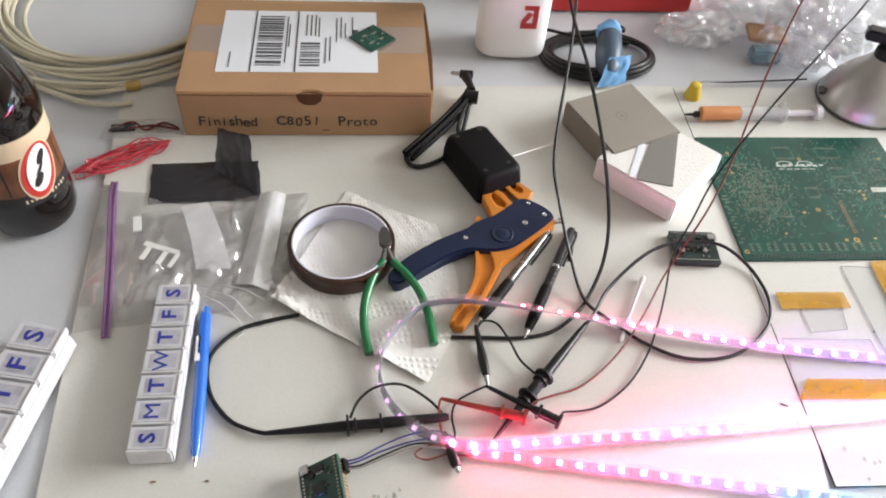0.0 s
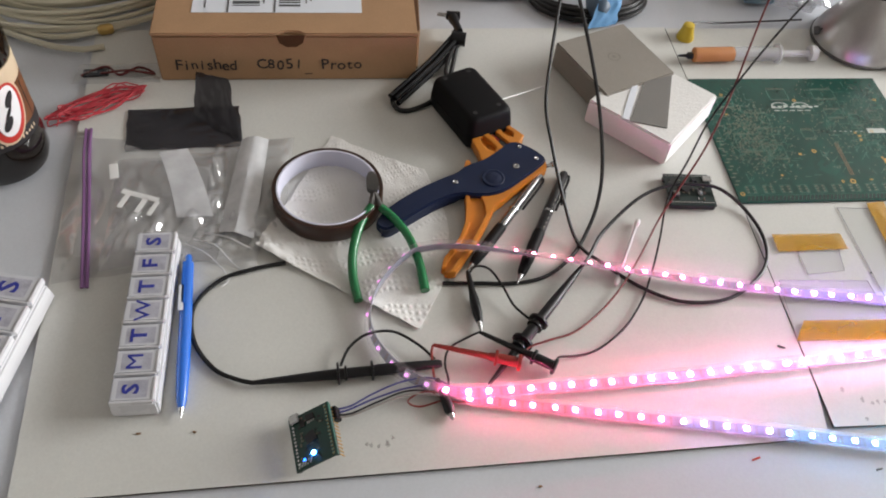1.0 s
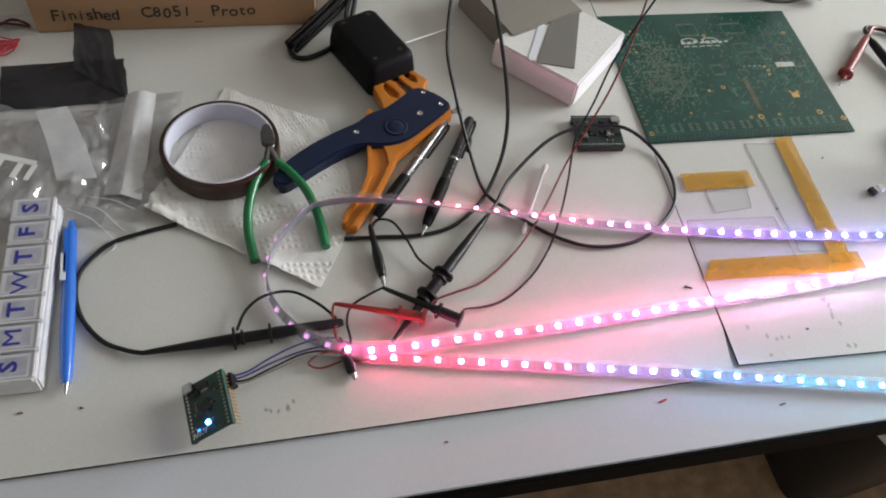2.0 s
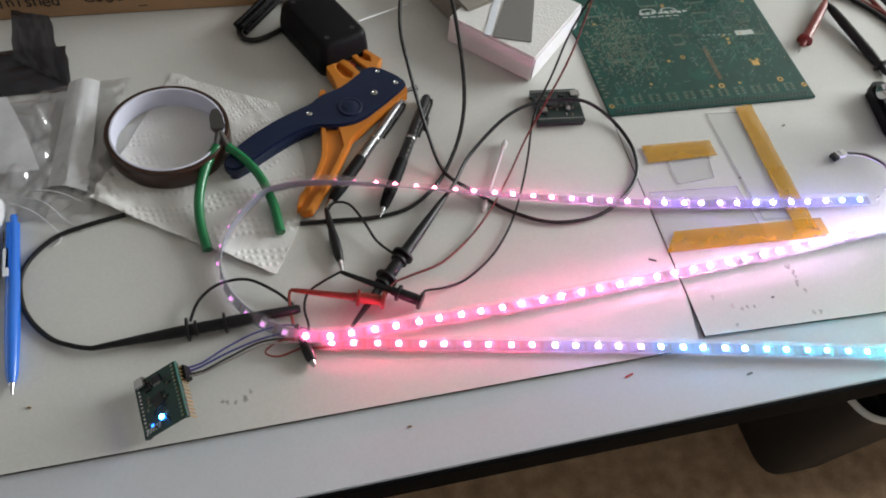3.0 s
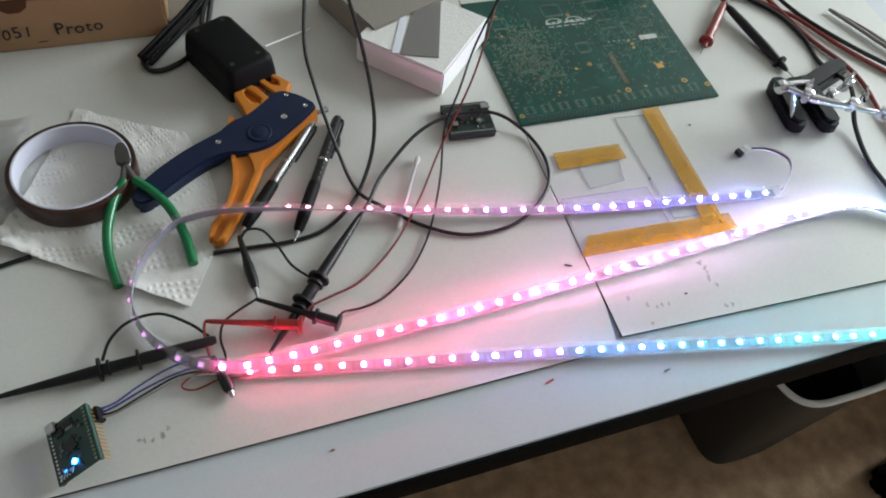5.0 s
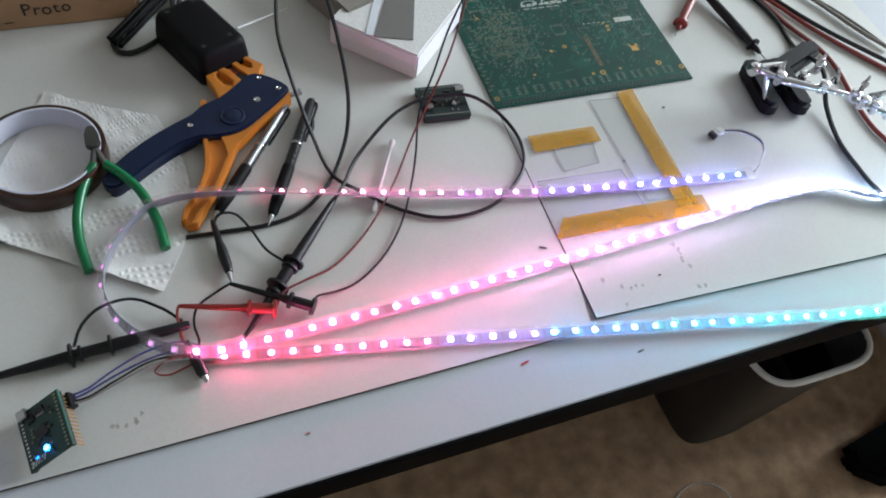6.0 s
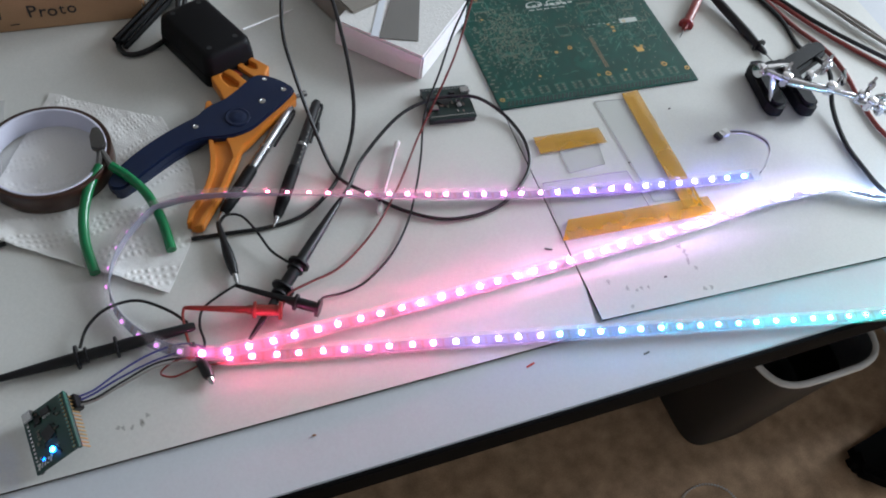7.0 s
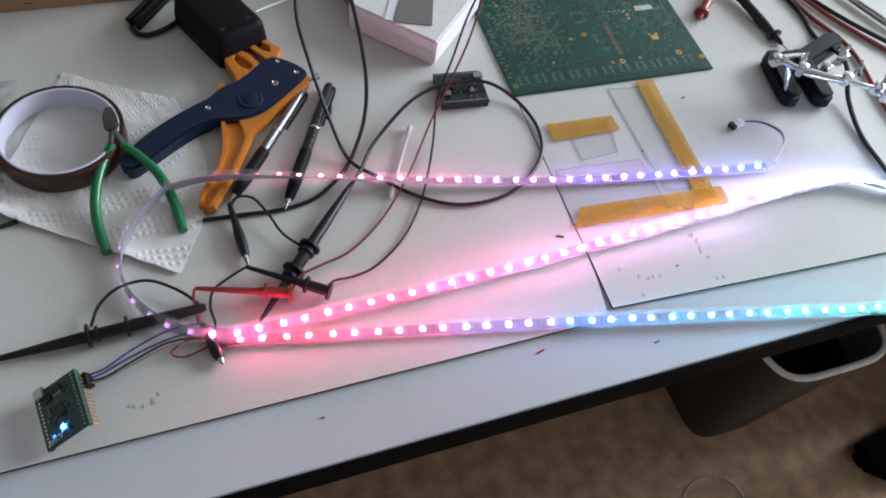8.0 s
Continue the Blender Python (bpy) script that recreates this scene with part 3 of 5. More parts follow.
# ---- drink bottle ----
def drink_bottle():
    x, y = -470, 303
    th = thing("drink_bottle", x, y, 0, label="dark brown root-beer plastic bottle with a cream and brown label", category="bottle")
    part("body", lathe([(18, 3), (30, 0), (39, 3), (42, 12), (42, 34), (40.5, 40), (40.5, 118), (42, 124), (42.5, 138), (40, 150), (33, 172), (24, 192), (16, 208), (13.5, 216), (13.5, 226)], x, y, 0, 48), M_COLA, th)
    part("label", lathe([(41.2, 45), (41.4, 46), (41.4, 104), (41.2, 105)], x, y, 0, 48), M_LABELBROWN, th, "brown printed wrap label")
    part("label_band", lathe([(41.5, 98), (41.7, 99), (41.7, 117), (41.5, 118)], x, y, 0, 48), M_CREAM, th, "cream band of the label")
    part("cap", lathe([(15.5, 215), (16, 217), (16, 233), (14, 235)], x, y, 0, 32), M_BLACK, th)

    def patch(az, z, w, h, r, mat, name, tilt=0.0):
        bm = bmesh.new()
        ring = []
        for k in range(28):
            a = 2 * math.pi * k / 28
            u, v = w * math.cos(a), h * math.sin(a)
            u, v = u * math.cos(tilt) - v * math.sin(tilt), u * math.sin(tilt) + v * math.cos(tilt)
            b = az + u / r
            ring.append(bm.verts.new((x + r * math.cos(b), y + r * math.sin(b), z + v)))
        mid = bm.verts.new((x + r * 1.004 * math.cos(az), y + r * 1.004 * math.sin(az), z))
        for k in range(28):
            bm.faces.new((ring[k], ring[(k + 1) % 28], mid))
        part(name, bm, mat, th)
    az = radians(-38)
    patch(az, 78, 19, 32, 41.9, M_CREAM, "label_rim", -0.26)
    patch(az, 78, 17, 29.5, 42.15, M_LABELRED, "label_oval", -0.26)
    patch(az + 0.02, 80, 12.5, 25, 42.4, M_WHITE, "label_oval", -0.26)
    # the mark in the oval stays plain bars
    for k, w in ((-1, 3.4), (0, 1.6), (1, 3.4)):
        patch(az + 0.02 + k * 0.1, 80 + k * 11, 8, w, 42.7, M_INK, "label_mark", 0.95)
    part("label_foot", lathe([(41.45, 42), (41.6, 43), (41.6, 55), (41.45, 56)], x, y, 0, 48), M_INK, th, "black foot of the label")
    for k in range(11):
        patch(az - 0.5 + 0.1 * k, 49, 1.1, 2.4 - 0.5 * (k % 3), 41.8, M_CREAM, "small_print", 0.3 * (k % 2))
    for k in (-1.15, -0.75, 0.62):
        patch(az + k, 78, 0.9, 24, 41.6, M_INK, "plank_line")

drink_bottle()

# ---- weekly pill organisers ----
M_PILLWIN = surface("lavender_plastic", (0.46, 0.46, 0.53), 0.25, vary=0.15, stain=90)


def pill_organiser(x, y, rz, w, length, h, letter, label):
    """x, y: the front left corner of its base."""
    th = thing("pill_organiser", x, y, 0, rz, label, "pill organiser", "weekly pill organisers")
    R = at(x, y, 0, 0, 0, rz)

    def put(name, bm, mat, parent=th, tag="", smooth=True):
        bm.transform(R)
        return part(name, bm, mat, parent, tag, smooth)
    put("tray", box(w / 2, length / 2, 0, w, length, h * 0.72, 0, 1.6, 0.97), M_PILL)
    cell = length / 7
    for k, day in enumerate("SMTWTFS"):
        cy = cell * (k + 0.5)
        lid = put("lid", box(w / 2, cy, h * 0.72 + 0.1, w * 0.94, cell - 1.4, h * 0.28, 0, 1.2, 0.93), M_PILLLID)
        put("lid_rim", joined(box(w * 0.94, cy, h * 0.8, 2.6, cell - 3, h * 0.24, 0, 0.8), box(w / 2, cy - cell / 2 + 1.2, h * 0.8, w * 0.86, 1.6, h * 0.23, 0, 0.5)), M_PILL, lid)
        put("lid_window", box(w * 0.5, cy, h + 0.02, w * 0.62, cell * 0.62, 0.12, 0, 0), M_PILLWIN, lid, "recessed lavender field")
        put("letter", lettering(day, at(w * 0.48, cy, h + 0.25, 0, 0, 90), letter, 0.15, 1.15, 0.0 if day in "MW" else 0.42), M_BLUEINK, lid, "dark blue day letter", False)


pill_organiser(-337, 21, -1.0, 36, 166, 21, 17, "frosted plastic weekly pill organiser with blue day letters")
pill_organiser(-486, -42, -13, 46, 196, 26, 22, "larger frosted plastic weekly pill organiser with blue day letters")

# ---- ballpoint pens ----
pen = thing("ballpoint_pen", -288, 92, 0, label="blue plastic click ballpoint pen lying by the pill organiser", category="pen", group="pens")
a, b = (-291, 170, 5), (-285.3, 14, 4.2)
part("barrel", rod(a, b, [(0.05, 3.5), (0.055, 4.8), (0.5, 5.2), (0.7, 5.4), (0.9, 4.2), (0.945, 2.6)]), M_BLUEPEN, pen)
part("clicker", rod(a, b, [(0.0, 2.4), (0.01, 2.8), (0.05, 2.8)]), M_BLUEPEN, pen)
part("tip", rod(a, b, [(0.94, 2.6), (0.975, 1.4), (1.0, 0.5)]), M_STEEL, pen, "metal tip")
part("clip", box(-291.8, 138, 9.8, 3.6, 44, 1.4, 2, 0.5), M_BLUEPEN, pen)
part("imprint", box(-292.6, 122, 10.3, 4.2, 26, 0.9, 2, 0.3), M_PAPER, pen, "pale printed field")


def black_pen(a, b, shine, label):
    a, b = Vector(a), Vector(b)
    th = thing("ballpoint_pen", (a.x + b.x) / 2, (a.y + b.y) / 2, 0, label=label, category="pen", group="pens")
    part("barrel", rod(a, b, [(0, 3.5), (0.02, 4.6), (0.55, 4.9), (0.56, 5.3)]), shine, th)
    part("grip", rod(a, b, [(0.56, 5.3), (0.6, 5.5), (0.8, 5.5), (0.9, 4.4), (0.93, 3.0)]), M_MATTE, th, "black rubber grip")
    part("tip", rod(a, b, [(0.93, 2.6), (0.98, 1.2), (1, 0.5)]), M_STEEL, th, "metal tip")
    w = (b - a).normalized()
    side = Vector((0, 0, 1)).cross(w)
    c0, c1 = a.lerp(b, 0.03), a.lerp(b, 0.34)
    part("clip", tube([c0 + side * 4 + Vector((0, 0, 2)), c0 + side * 6.6 + w * 3 + Vector((0, 0, 1)), c1 + side * 6.4], 1.3, 6), M_BLACK, th)
    part("ring", rod(a, b, [(0.37, 4.9), (0.375, 5.2), (0.385, 5.2), (0.39, 4.9)]), M_STEEL, th)
    return th


M_PENSHINE = surface("pen_highlight", (0.62, 0.63, 0.64), 0.22, 0.3, vary=0.05, bump=0.0)
M_PENCLEAR = surface("smoked_plastic", (0.05, 0.05, 0.055), 0.08, vary=0.1, bump=0.0, coat=0.8)
smoked = black_pen((39, 250, 5), (-49.5, 138, 4), M_PENCLEAR, "glossy smoked ballpoint pen with a black rubber grip")
# the bright streak along the barrel is modelled as a silver rod
part("barrel_highlight", rod((36, 243.5, 8.6), (-9, 186.5, 8.8), [(0, 0.5), (0.06, 1.2), (0.94, 1.3), (1, 0.6)], 10), M_PENSHINE, smoked, "silvery rod that stands in for the highlight along the barrel")
marked = black_pen((64, 252, 5.2), (-6.5, 122, 4), M_BLACK, "black plastic ballpoint pen with a side clip")
for k in range(7):
    part("imprint", box(46 - 2.9 * k, 213 - 5.4 * k, 9.5, 0.9, 2.6, 0.5, -28, 0), M_GREYROD, marked)
part("clip_end", rod((58, 224, 8), (52, 210, 6), [(0, 1.4), (0.5, 2.4), (1, 1.2)], 8), M_BLACK, marked)

# ---- tape roll and towel ----
def towel_height(u, v):
    x, y = u * 150, v * 170
    z = 1.2 + 1.1 * wob(x, y, 0.03) + 0.5 * wob(x, y, 0.09, 4)
    # rows of pressed dots in zigzag bands
    p, q = 0.8 * x + 0.6 * y, 0.8 * y - 0.6 * x
    zig = (q + 7 * abs((p / 34) % 2 - 1)) % 27
    if zig < 16.5:
        z += 0.95 * (1 - 0.55 * v) * math.exp(-((p % 5.2 - 2.6) ** 2 + (zig % 5.5 - 2.75) ** 2) / 1.5)
    # the corner under the roll is crumpled, the front edge curls
    k = math.exp(-((u - 0.0) ** 2 + (v - 0.05) ** 2) / 0.03)
    z += k * (6 + 5 * wob(x, y, 0.11, 2))
    z += 2.2 * math.exp(-(v / 0.03) ** 2) * (0.6 + wob(x, 0, 0.05, 3))
    return (1.5 * wob(x, y, 0.05, 11) + 26 * math.sin(math.pi * v) * u * u, 1.5 * wob(x, y, 0.05, 12), max(z, 0.35))


solo("paper_towel", sheet([(-234, 178, 0), (-97, 82, 0), (-75, 267, 0), (-163, 318, 0)], 190, 190, towel_height, 0.5), M_TOWEL, "crumpled white embossed paper towel lying on the desk", "paper towel")


def tape_roll():
    x, y = -168.5, 231.5
    th = thing("tape_roll", x, y, 2, label="roll of dark amber polyimide tape lying flat on the paper towel", category="tape roll")
    part("tape", lathe([(47.4, 2.2), (50.6, 2.2), (51.2, 3), (51.2, 20.2), (50.6, 21), (47.4, 21)], x, y, 0, 96, True), M_KRAFTTAPE, th)
    part("core", lathe([(45.2, 1.8), (47.3, 1.8), (47.3, 21.2), (46.8, 21.6), (45.6, 21.6), (45.2, 21.2)], x, y, 0, 96, True), M_CORETUBE, th, "pale lavender cardboard core")


tape_roll()

# ---- wire strippers ----
def wire_strippers():
    th = thing("wire_strippers", -20, 235, 0, label="self-adjusting wire strippers with navy and orange plastic handles", category="wire strippers")
    part("navy_handle", prism([(-127, 188), (-124, 198), (-108, 214), (-82, 232), (-58, 244), (-44, 250), (-38, 256), (-30, 261), (-20, 264), (-8, 272), (4, 282), (13, 289), (22, 289), (36, 279), (46, 266), (45, 260), (34, 250), (16, 236), (0, 224), (-14, 219), (-30, 219), (-44, 222), (-64, 216), (-88, 201), (-112, 183), (-121, 182)], 6, 15.5, 1.6, 1), M_NAVY, th, "navy plastic handle")
    part("navy_rail", prism([(-124, 186), (-60, 229), (-40, 232), (-44, 224), (-64, 216), (-90, 200), (-112, 184), (-120, 182)], 1.0, 8, 1.2, 1), M_NAVY, th)
    orange = part("orange_handle", prism([(46, 262), (44, 252), (28, 242), (10, 228), (-8, 212), (-15, 207), (-20, 198), (-30, 180), (-38, 166), (-50, 150), (-61, 134), (-68, 131), (-72, 137), (-67, 149), (-58, 160), (-50, 172), (-43, 188), (-40, 204), (-38, 224), (-10, 226), (16, 240), (34, 256)], 2, 9.5, 1.4, 1), M_ORANGE, th, "orange plastic handle")
    part("handle_rim", prism([(-40, 224), (-42, 204), (-45, 188), (-52, 172), (-60, 160), (-69, 149), (-73, 137), (-69, 138), (-65, 147), (-56, 158), (-48, 171), (-40, 188), (-37, 204), (-36, 222)], 2.5, 13, 0.8), M_ORANGE, orange, "raised rim of the handle")
    part("handle_rim", prism([(-26, 222), (-24, 210), (-24, 198), (-34, 180), (-42, 166), (-54, 150), (-64, 136), (-68, 132), (-61, 132), (-49, 149), (-37, 165), (-29, 179), (-19, 197), (-14, 207), (-8, 211), (10, 227), (28, 241), (45, 253), (46, 262), (40, 262), (12, 238)], 2.5, 13, 0.8), M_ORANGE, orange, "raised rim of the handle")
    for outline, pocket in (
            ([(-22, 305), (-16, 313), (-11, 312), (-8, 304), (-2, 298), (9, 277), (2, 264), (-18, 260), (-20, 276), (-24, 292)], [(-15, 303), (-2, 286), (1, 276), (-9, 277), (-15, 290)]),
            ([(-6, 318), (4, 325), (10, 322), (30, 298), (24, 288), (14, 286), (6, 298), (0, 308)], [(4, 318), (9, 316), (23, 298), (15, 295), (8, 305)])):
        jaw = part("jaw", prism(outline, 4, 9.5, 0.8), M_ORANGE, th, "orange plastic jaw with a sunk pocket")
        # walls of the pocket: a ring between the outline and the hollow
        bm = bmesh.new()
        outer, inner = [Vector(p) for p in outline], []
        n = len(outer)
        mid = sum((Vector(p) for p in pocket), Vector((0, 0))) / len(pocket)
        for p in outer:
            d = p - mid
            reach = min((abs((a - mid).cross(b - a) / d.cross(b - a)) for a, b in zip([Vector(q) for q in pocket], [Vector(q) for q in pocket[1:] + pocket[:1]])
                         if abs(d.cross(b - a)) > 1e-6 and (a - mid).cross(b - a) / d.cross(b - a) > 0), default=0.5)
            inner.append(mid + d * min(reach, 0.85))
        rings = [[bm.verts.new((p.x, p.y, z)) for p in loop] for loop, z in ((outer, 9.0), (outer, 14.6), ([p.lerp(q, 0.12) for p, q in zip(outer, inner)], 15.2), ([p.lerp(q, 0.85) for p, q in zip(outer, inner)], 15.2), (inner, 14.6), (inner, 9.0))]
        for a, b in zip(rings, rings[1:]):
            for k in range(n):
                bm.faces.new((a[k], a[(k + 1) % n], b[(k + 1) % n], b[k]))
        bmesh.ops.recalc_face_normals(bm, faces=bm.faces)
        part("pocket_wall", bm, M_ORANGE, jaw, "raised wall round the pocket", False)
    part("cutter", prism([(-6, 298), (-1, 302), (5, 294), (0, 290)], 9, 13.5, 0.5), M_REDGRIP, th, "small red stop between the jaws")
    part("blade_gap", prism([(-10, 300), (0, 306), (14, 286), (8, 278), (0, 284)], 4, 12, 0.5), M_DARKSTEEL, th)
    part("pivot", lathe([(11, 0), (11, 1.0), (10, 1.5), (8.5, 1.1), (7.5, 1.1), (6.5, 1.7), (2, 1.7)], -11, 239, 15.4, 28), M_NAVY, th, "round embossed pivot cap")
    for x, y, r in ((-48, 238, 2.6), (14, 256, 3.2), (36, 266, 2.4), (22, 283, 2.2)):
        part("rivet", lathe([(r, 0), (r, 0.7), (r * 0.6, 1.2), (r * 0.4, 0.7)], x, y - 2, 15.4, 14), M_STEEL, th)
    part("thumb_stop", prism([(-37, 257), (-34, 267), (-30, 268), (-28, 260)], 7, 13, 0.6), M_ORANGE, th)
    part("screw", rod((46, 258, 10), (56, 261, 10), [(0, 2), (0.5, 2), (0.55, 3.2), (0.95, 3.2), (1, 2.4)]), M_STEEL, th)


wire_strippers()


def green_cutters():
    th = thing("side_cutters", -127, 190, 0, label="small side cutters with green vinyl grips resting on the tape roll", category="side cutters")
    part("grip", sweep(spline([(-129.5, 207, 19), (-140, 190, 16), (-148, 165, 12), (-150, 140, 8), (-146.5, 112, 5.5)], 3), 4.1, 12), M_GREENGRIP, th, "green vinyl grip")
    part("grip", sweep(spline([(-121, 205, 19), (-109, 192, 16), (-98, 174, 12), (-91, 148, 8), (-88.5, 119, 5.5)], 3), 4.1, 12), M_GREENGRIP, th, "green vinyl grip")
    part("arm", tube([(-126, 222, 24), (-128, 214, 22), (-130.5, 205, 18.5)], 3.0, 8), M_DARKSTEEL, th)
    part("arm", tube([(-127, 222, 24), (-124.5, 214, 22), (-120, 203, 18.5)], 3.0, 8), M_DARKSTEEL, th)
    bm = prism([(-133, 221), (-129, 217), (-124, 218), (-121, 223), (-122, 234), (-125, 243), (-130, 243), (-133, 234)], -2.5, 2.5, 1.0)
    bm.transform(at(0, 0, 25.5))
    part("jaws", bm, M_DARKSTEEL, th, "dark steel cutting jaws")


green_cutters()

# ---- power adapter ----
def power_adapter():
    th = thing("power_adapter", -22, 338, 0, label="matte black plug-in power adapter with its cord bundled", category="power adapter")
    bm = bmesh.new()
    prev = None
    for z, hx, hy, r in ((0, 38, 24, 6), (1.5, 40.5, 26, 7.5), (4, 41.5, 27, 8), (15, 41.2, 26.8, 8), (15.3, 40.7, 26.3, 8), (16.1, 40.7, 26.3, 8), (16.4, 41.1, 26.7, 8), (29, 39.5, 25.4, 8), (33, 38.4, 24.4, 8), (35.2, 36.4, 22.4, 7.5), (36, 33.5, 19.5, 7)):
        loop = []
        for k in range(32):
            a = 2 * math.pi * (k + 0.5) / 32
            sx, sy = math.copysign(1, math.cos(a)), math.copysign(1, math.sin(a))
            loop.append(bm.verts.new((sx * (hx - r) + r * math.cos(a), sy * (hy - r) + r * math.sin(a), z)))
        if prev:
            for k in range(32):
                bm.faces.new((prev[k], prev[(k + 1) % 32], loop[(k + 1) % 32], loop[k]))
        else:
            bm.faces.new(loop[::-1])
        prev = loop
    bm.faces.new(prev)
    bm.transform(at(-19, 340.5, 0, 0, 0, -66))
    part("case", bm, M_MATTE, th)
    for dx, dy in ((-30, -14), (-30, 14), (28, 14), (28, -14)):
        p = at(-19, 341, 0, 0, 0, -66) @ Vector((dx, dy, 0))
        part("screw_hole", lathe([(2.4, 0), (2.4, 0.35), (1.2, 0.2)], p.x, p.y, 35.9, 12), M_CHIP, th)
    bundle = [(-95, 364, 9), (-70, 392, 10), (-44, 424, 10), (-20, 456, 12), (-12, 470, 13)]
    for dx, dy, dz in ((-3.2, 2.6, 0), (3.0, -2.6, 0), (0, 0, 4.6), (-5.0, 4.2, 4.2)):
        part("cord", tube([(x + dx, y + dy, max(3.0, z + dz - 4)) for x, y, z in bundle], 2.9, 8), M_MATTE, th)
    part("cord", tube([(-98, 364, 5), (-94, 354, 4), (-82, 352, 3.2), (-64, 360, 3.2), (-46, 376, 3.2), (-34, 398, 4), (-26, 424, 6), (-20, 446, 9)], 2.6, 8), M_CABLE, th)
    part("cord", tube([(-26, 374, 12), (-32, 392, 6), (-36, 408, 6), (-30, 430, 9), (-22, 448, 10)], 2.6, 8), M_CABLE, th)
    part("tie", sweep(spline([(-24, 462, 12), (-8, 458, 12)], 3), 8, 12), M_CABLE, th)
    part("plug", rod((-14, 468, 16), (-19, 492, 18), [(0, 4), (0.5, 4.4), (0.8, 6), (1, 6)]), M_BLACK, th, "black barrel plug")
    part("plug_head", rod((-26, 496, 18), (-10, 494, 18), [(0, 4), (0.05, 5.2), (0.95, 5.2), (1, 4)]), M_BLACK, th)
    part("plug_tip", rod((-36, 498, 18), (-26, 496, 18), [(0, 2.2), (1, 2.6)]), M_STEEL, th, "steel barrel tip")


power_adapter()
stick = solo("wooden_pick", rod((17, 354, 14), (74, 387, 3), [(0, 1.0), (0.9, 1.0), (1, 0.4)]), M_WHITE, "thin white stick leaning on the power adapter", "stick")

# ---- foam blocks ----
foam = thing("foam_block", 177, 333, 0, 0, "white packing foam block with a grey card on top", "foam block", "foam blocks")
fr = math.degrees(math.atan2(76, 78))
fc = Vector((171, 268)) + Vector((math.cos(radians(fr)), math.sin(radians(fr)))) * 55 + Vector((-math.sin(radians(fr)), math.cos(radians(fr)))) * 46
part("block", box(fc.x - 5, fc.y - 6.8, 0, 103, 97, 30, fr, 1.8), M_FOAM, foam)
part("card", prism([(137, 297), (169, 357), (203, 367), (173, 285)], 30.2, 31.0, 0.2), M_GREYLABEL, foam, "grey card")
part("card_strip", prism([(130, 302), (156, 356), (163, 357), (137, 299)], 30.2, 30.7, 0.1), M_PAPER, foam, "pale paper strip")
M_SCUFF = surface("scuffed_foam", (0.26, 0.238, 0.212), 0.95, vary=0.1, stain=150, spec=0.1)
slate = box(147, 397, 0, 92, 96, 32, 21.5, 1.6)
slab_thing = thing("foam_block", 147, 397, 0, 21.5, "grey-brown dense foam slab with a faint round mark", "foam block", "foam blocks")
part("body", slate, M_GREYFOAM, slab_thing)
part("round_mark", joined(lathe([(5.6, 0), (7.4, 0), (7.4, 0.12), (5.6, 0.12)], 146, 398, 32.05, 28, True), lathe([(0.5, 0), (2.6, 0), (2.6, 0.12), (0.5, 0.12)], 146, 398, 32.05, 16, True)), M_SCUFF, slab_thing, "faint darker ring", False)

# ---- large circuit board ----
M_POUR = surface("mask_over_copper", (0.006, 0.082, 0.060), 0.26, vary=0.12, stain=40)


M_BUS = surface("tan_traces", (0.20, 0.15, 0.09), 0.4, vary=0.2)


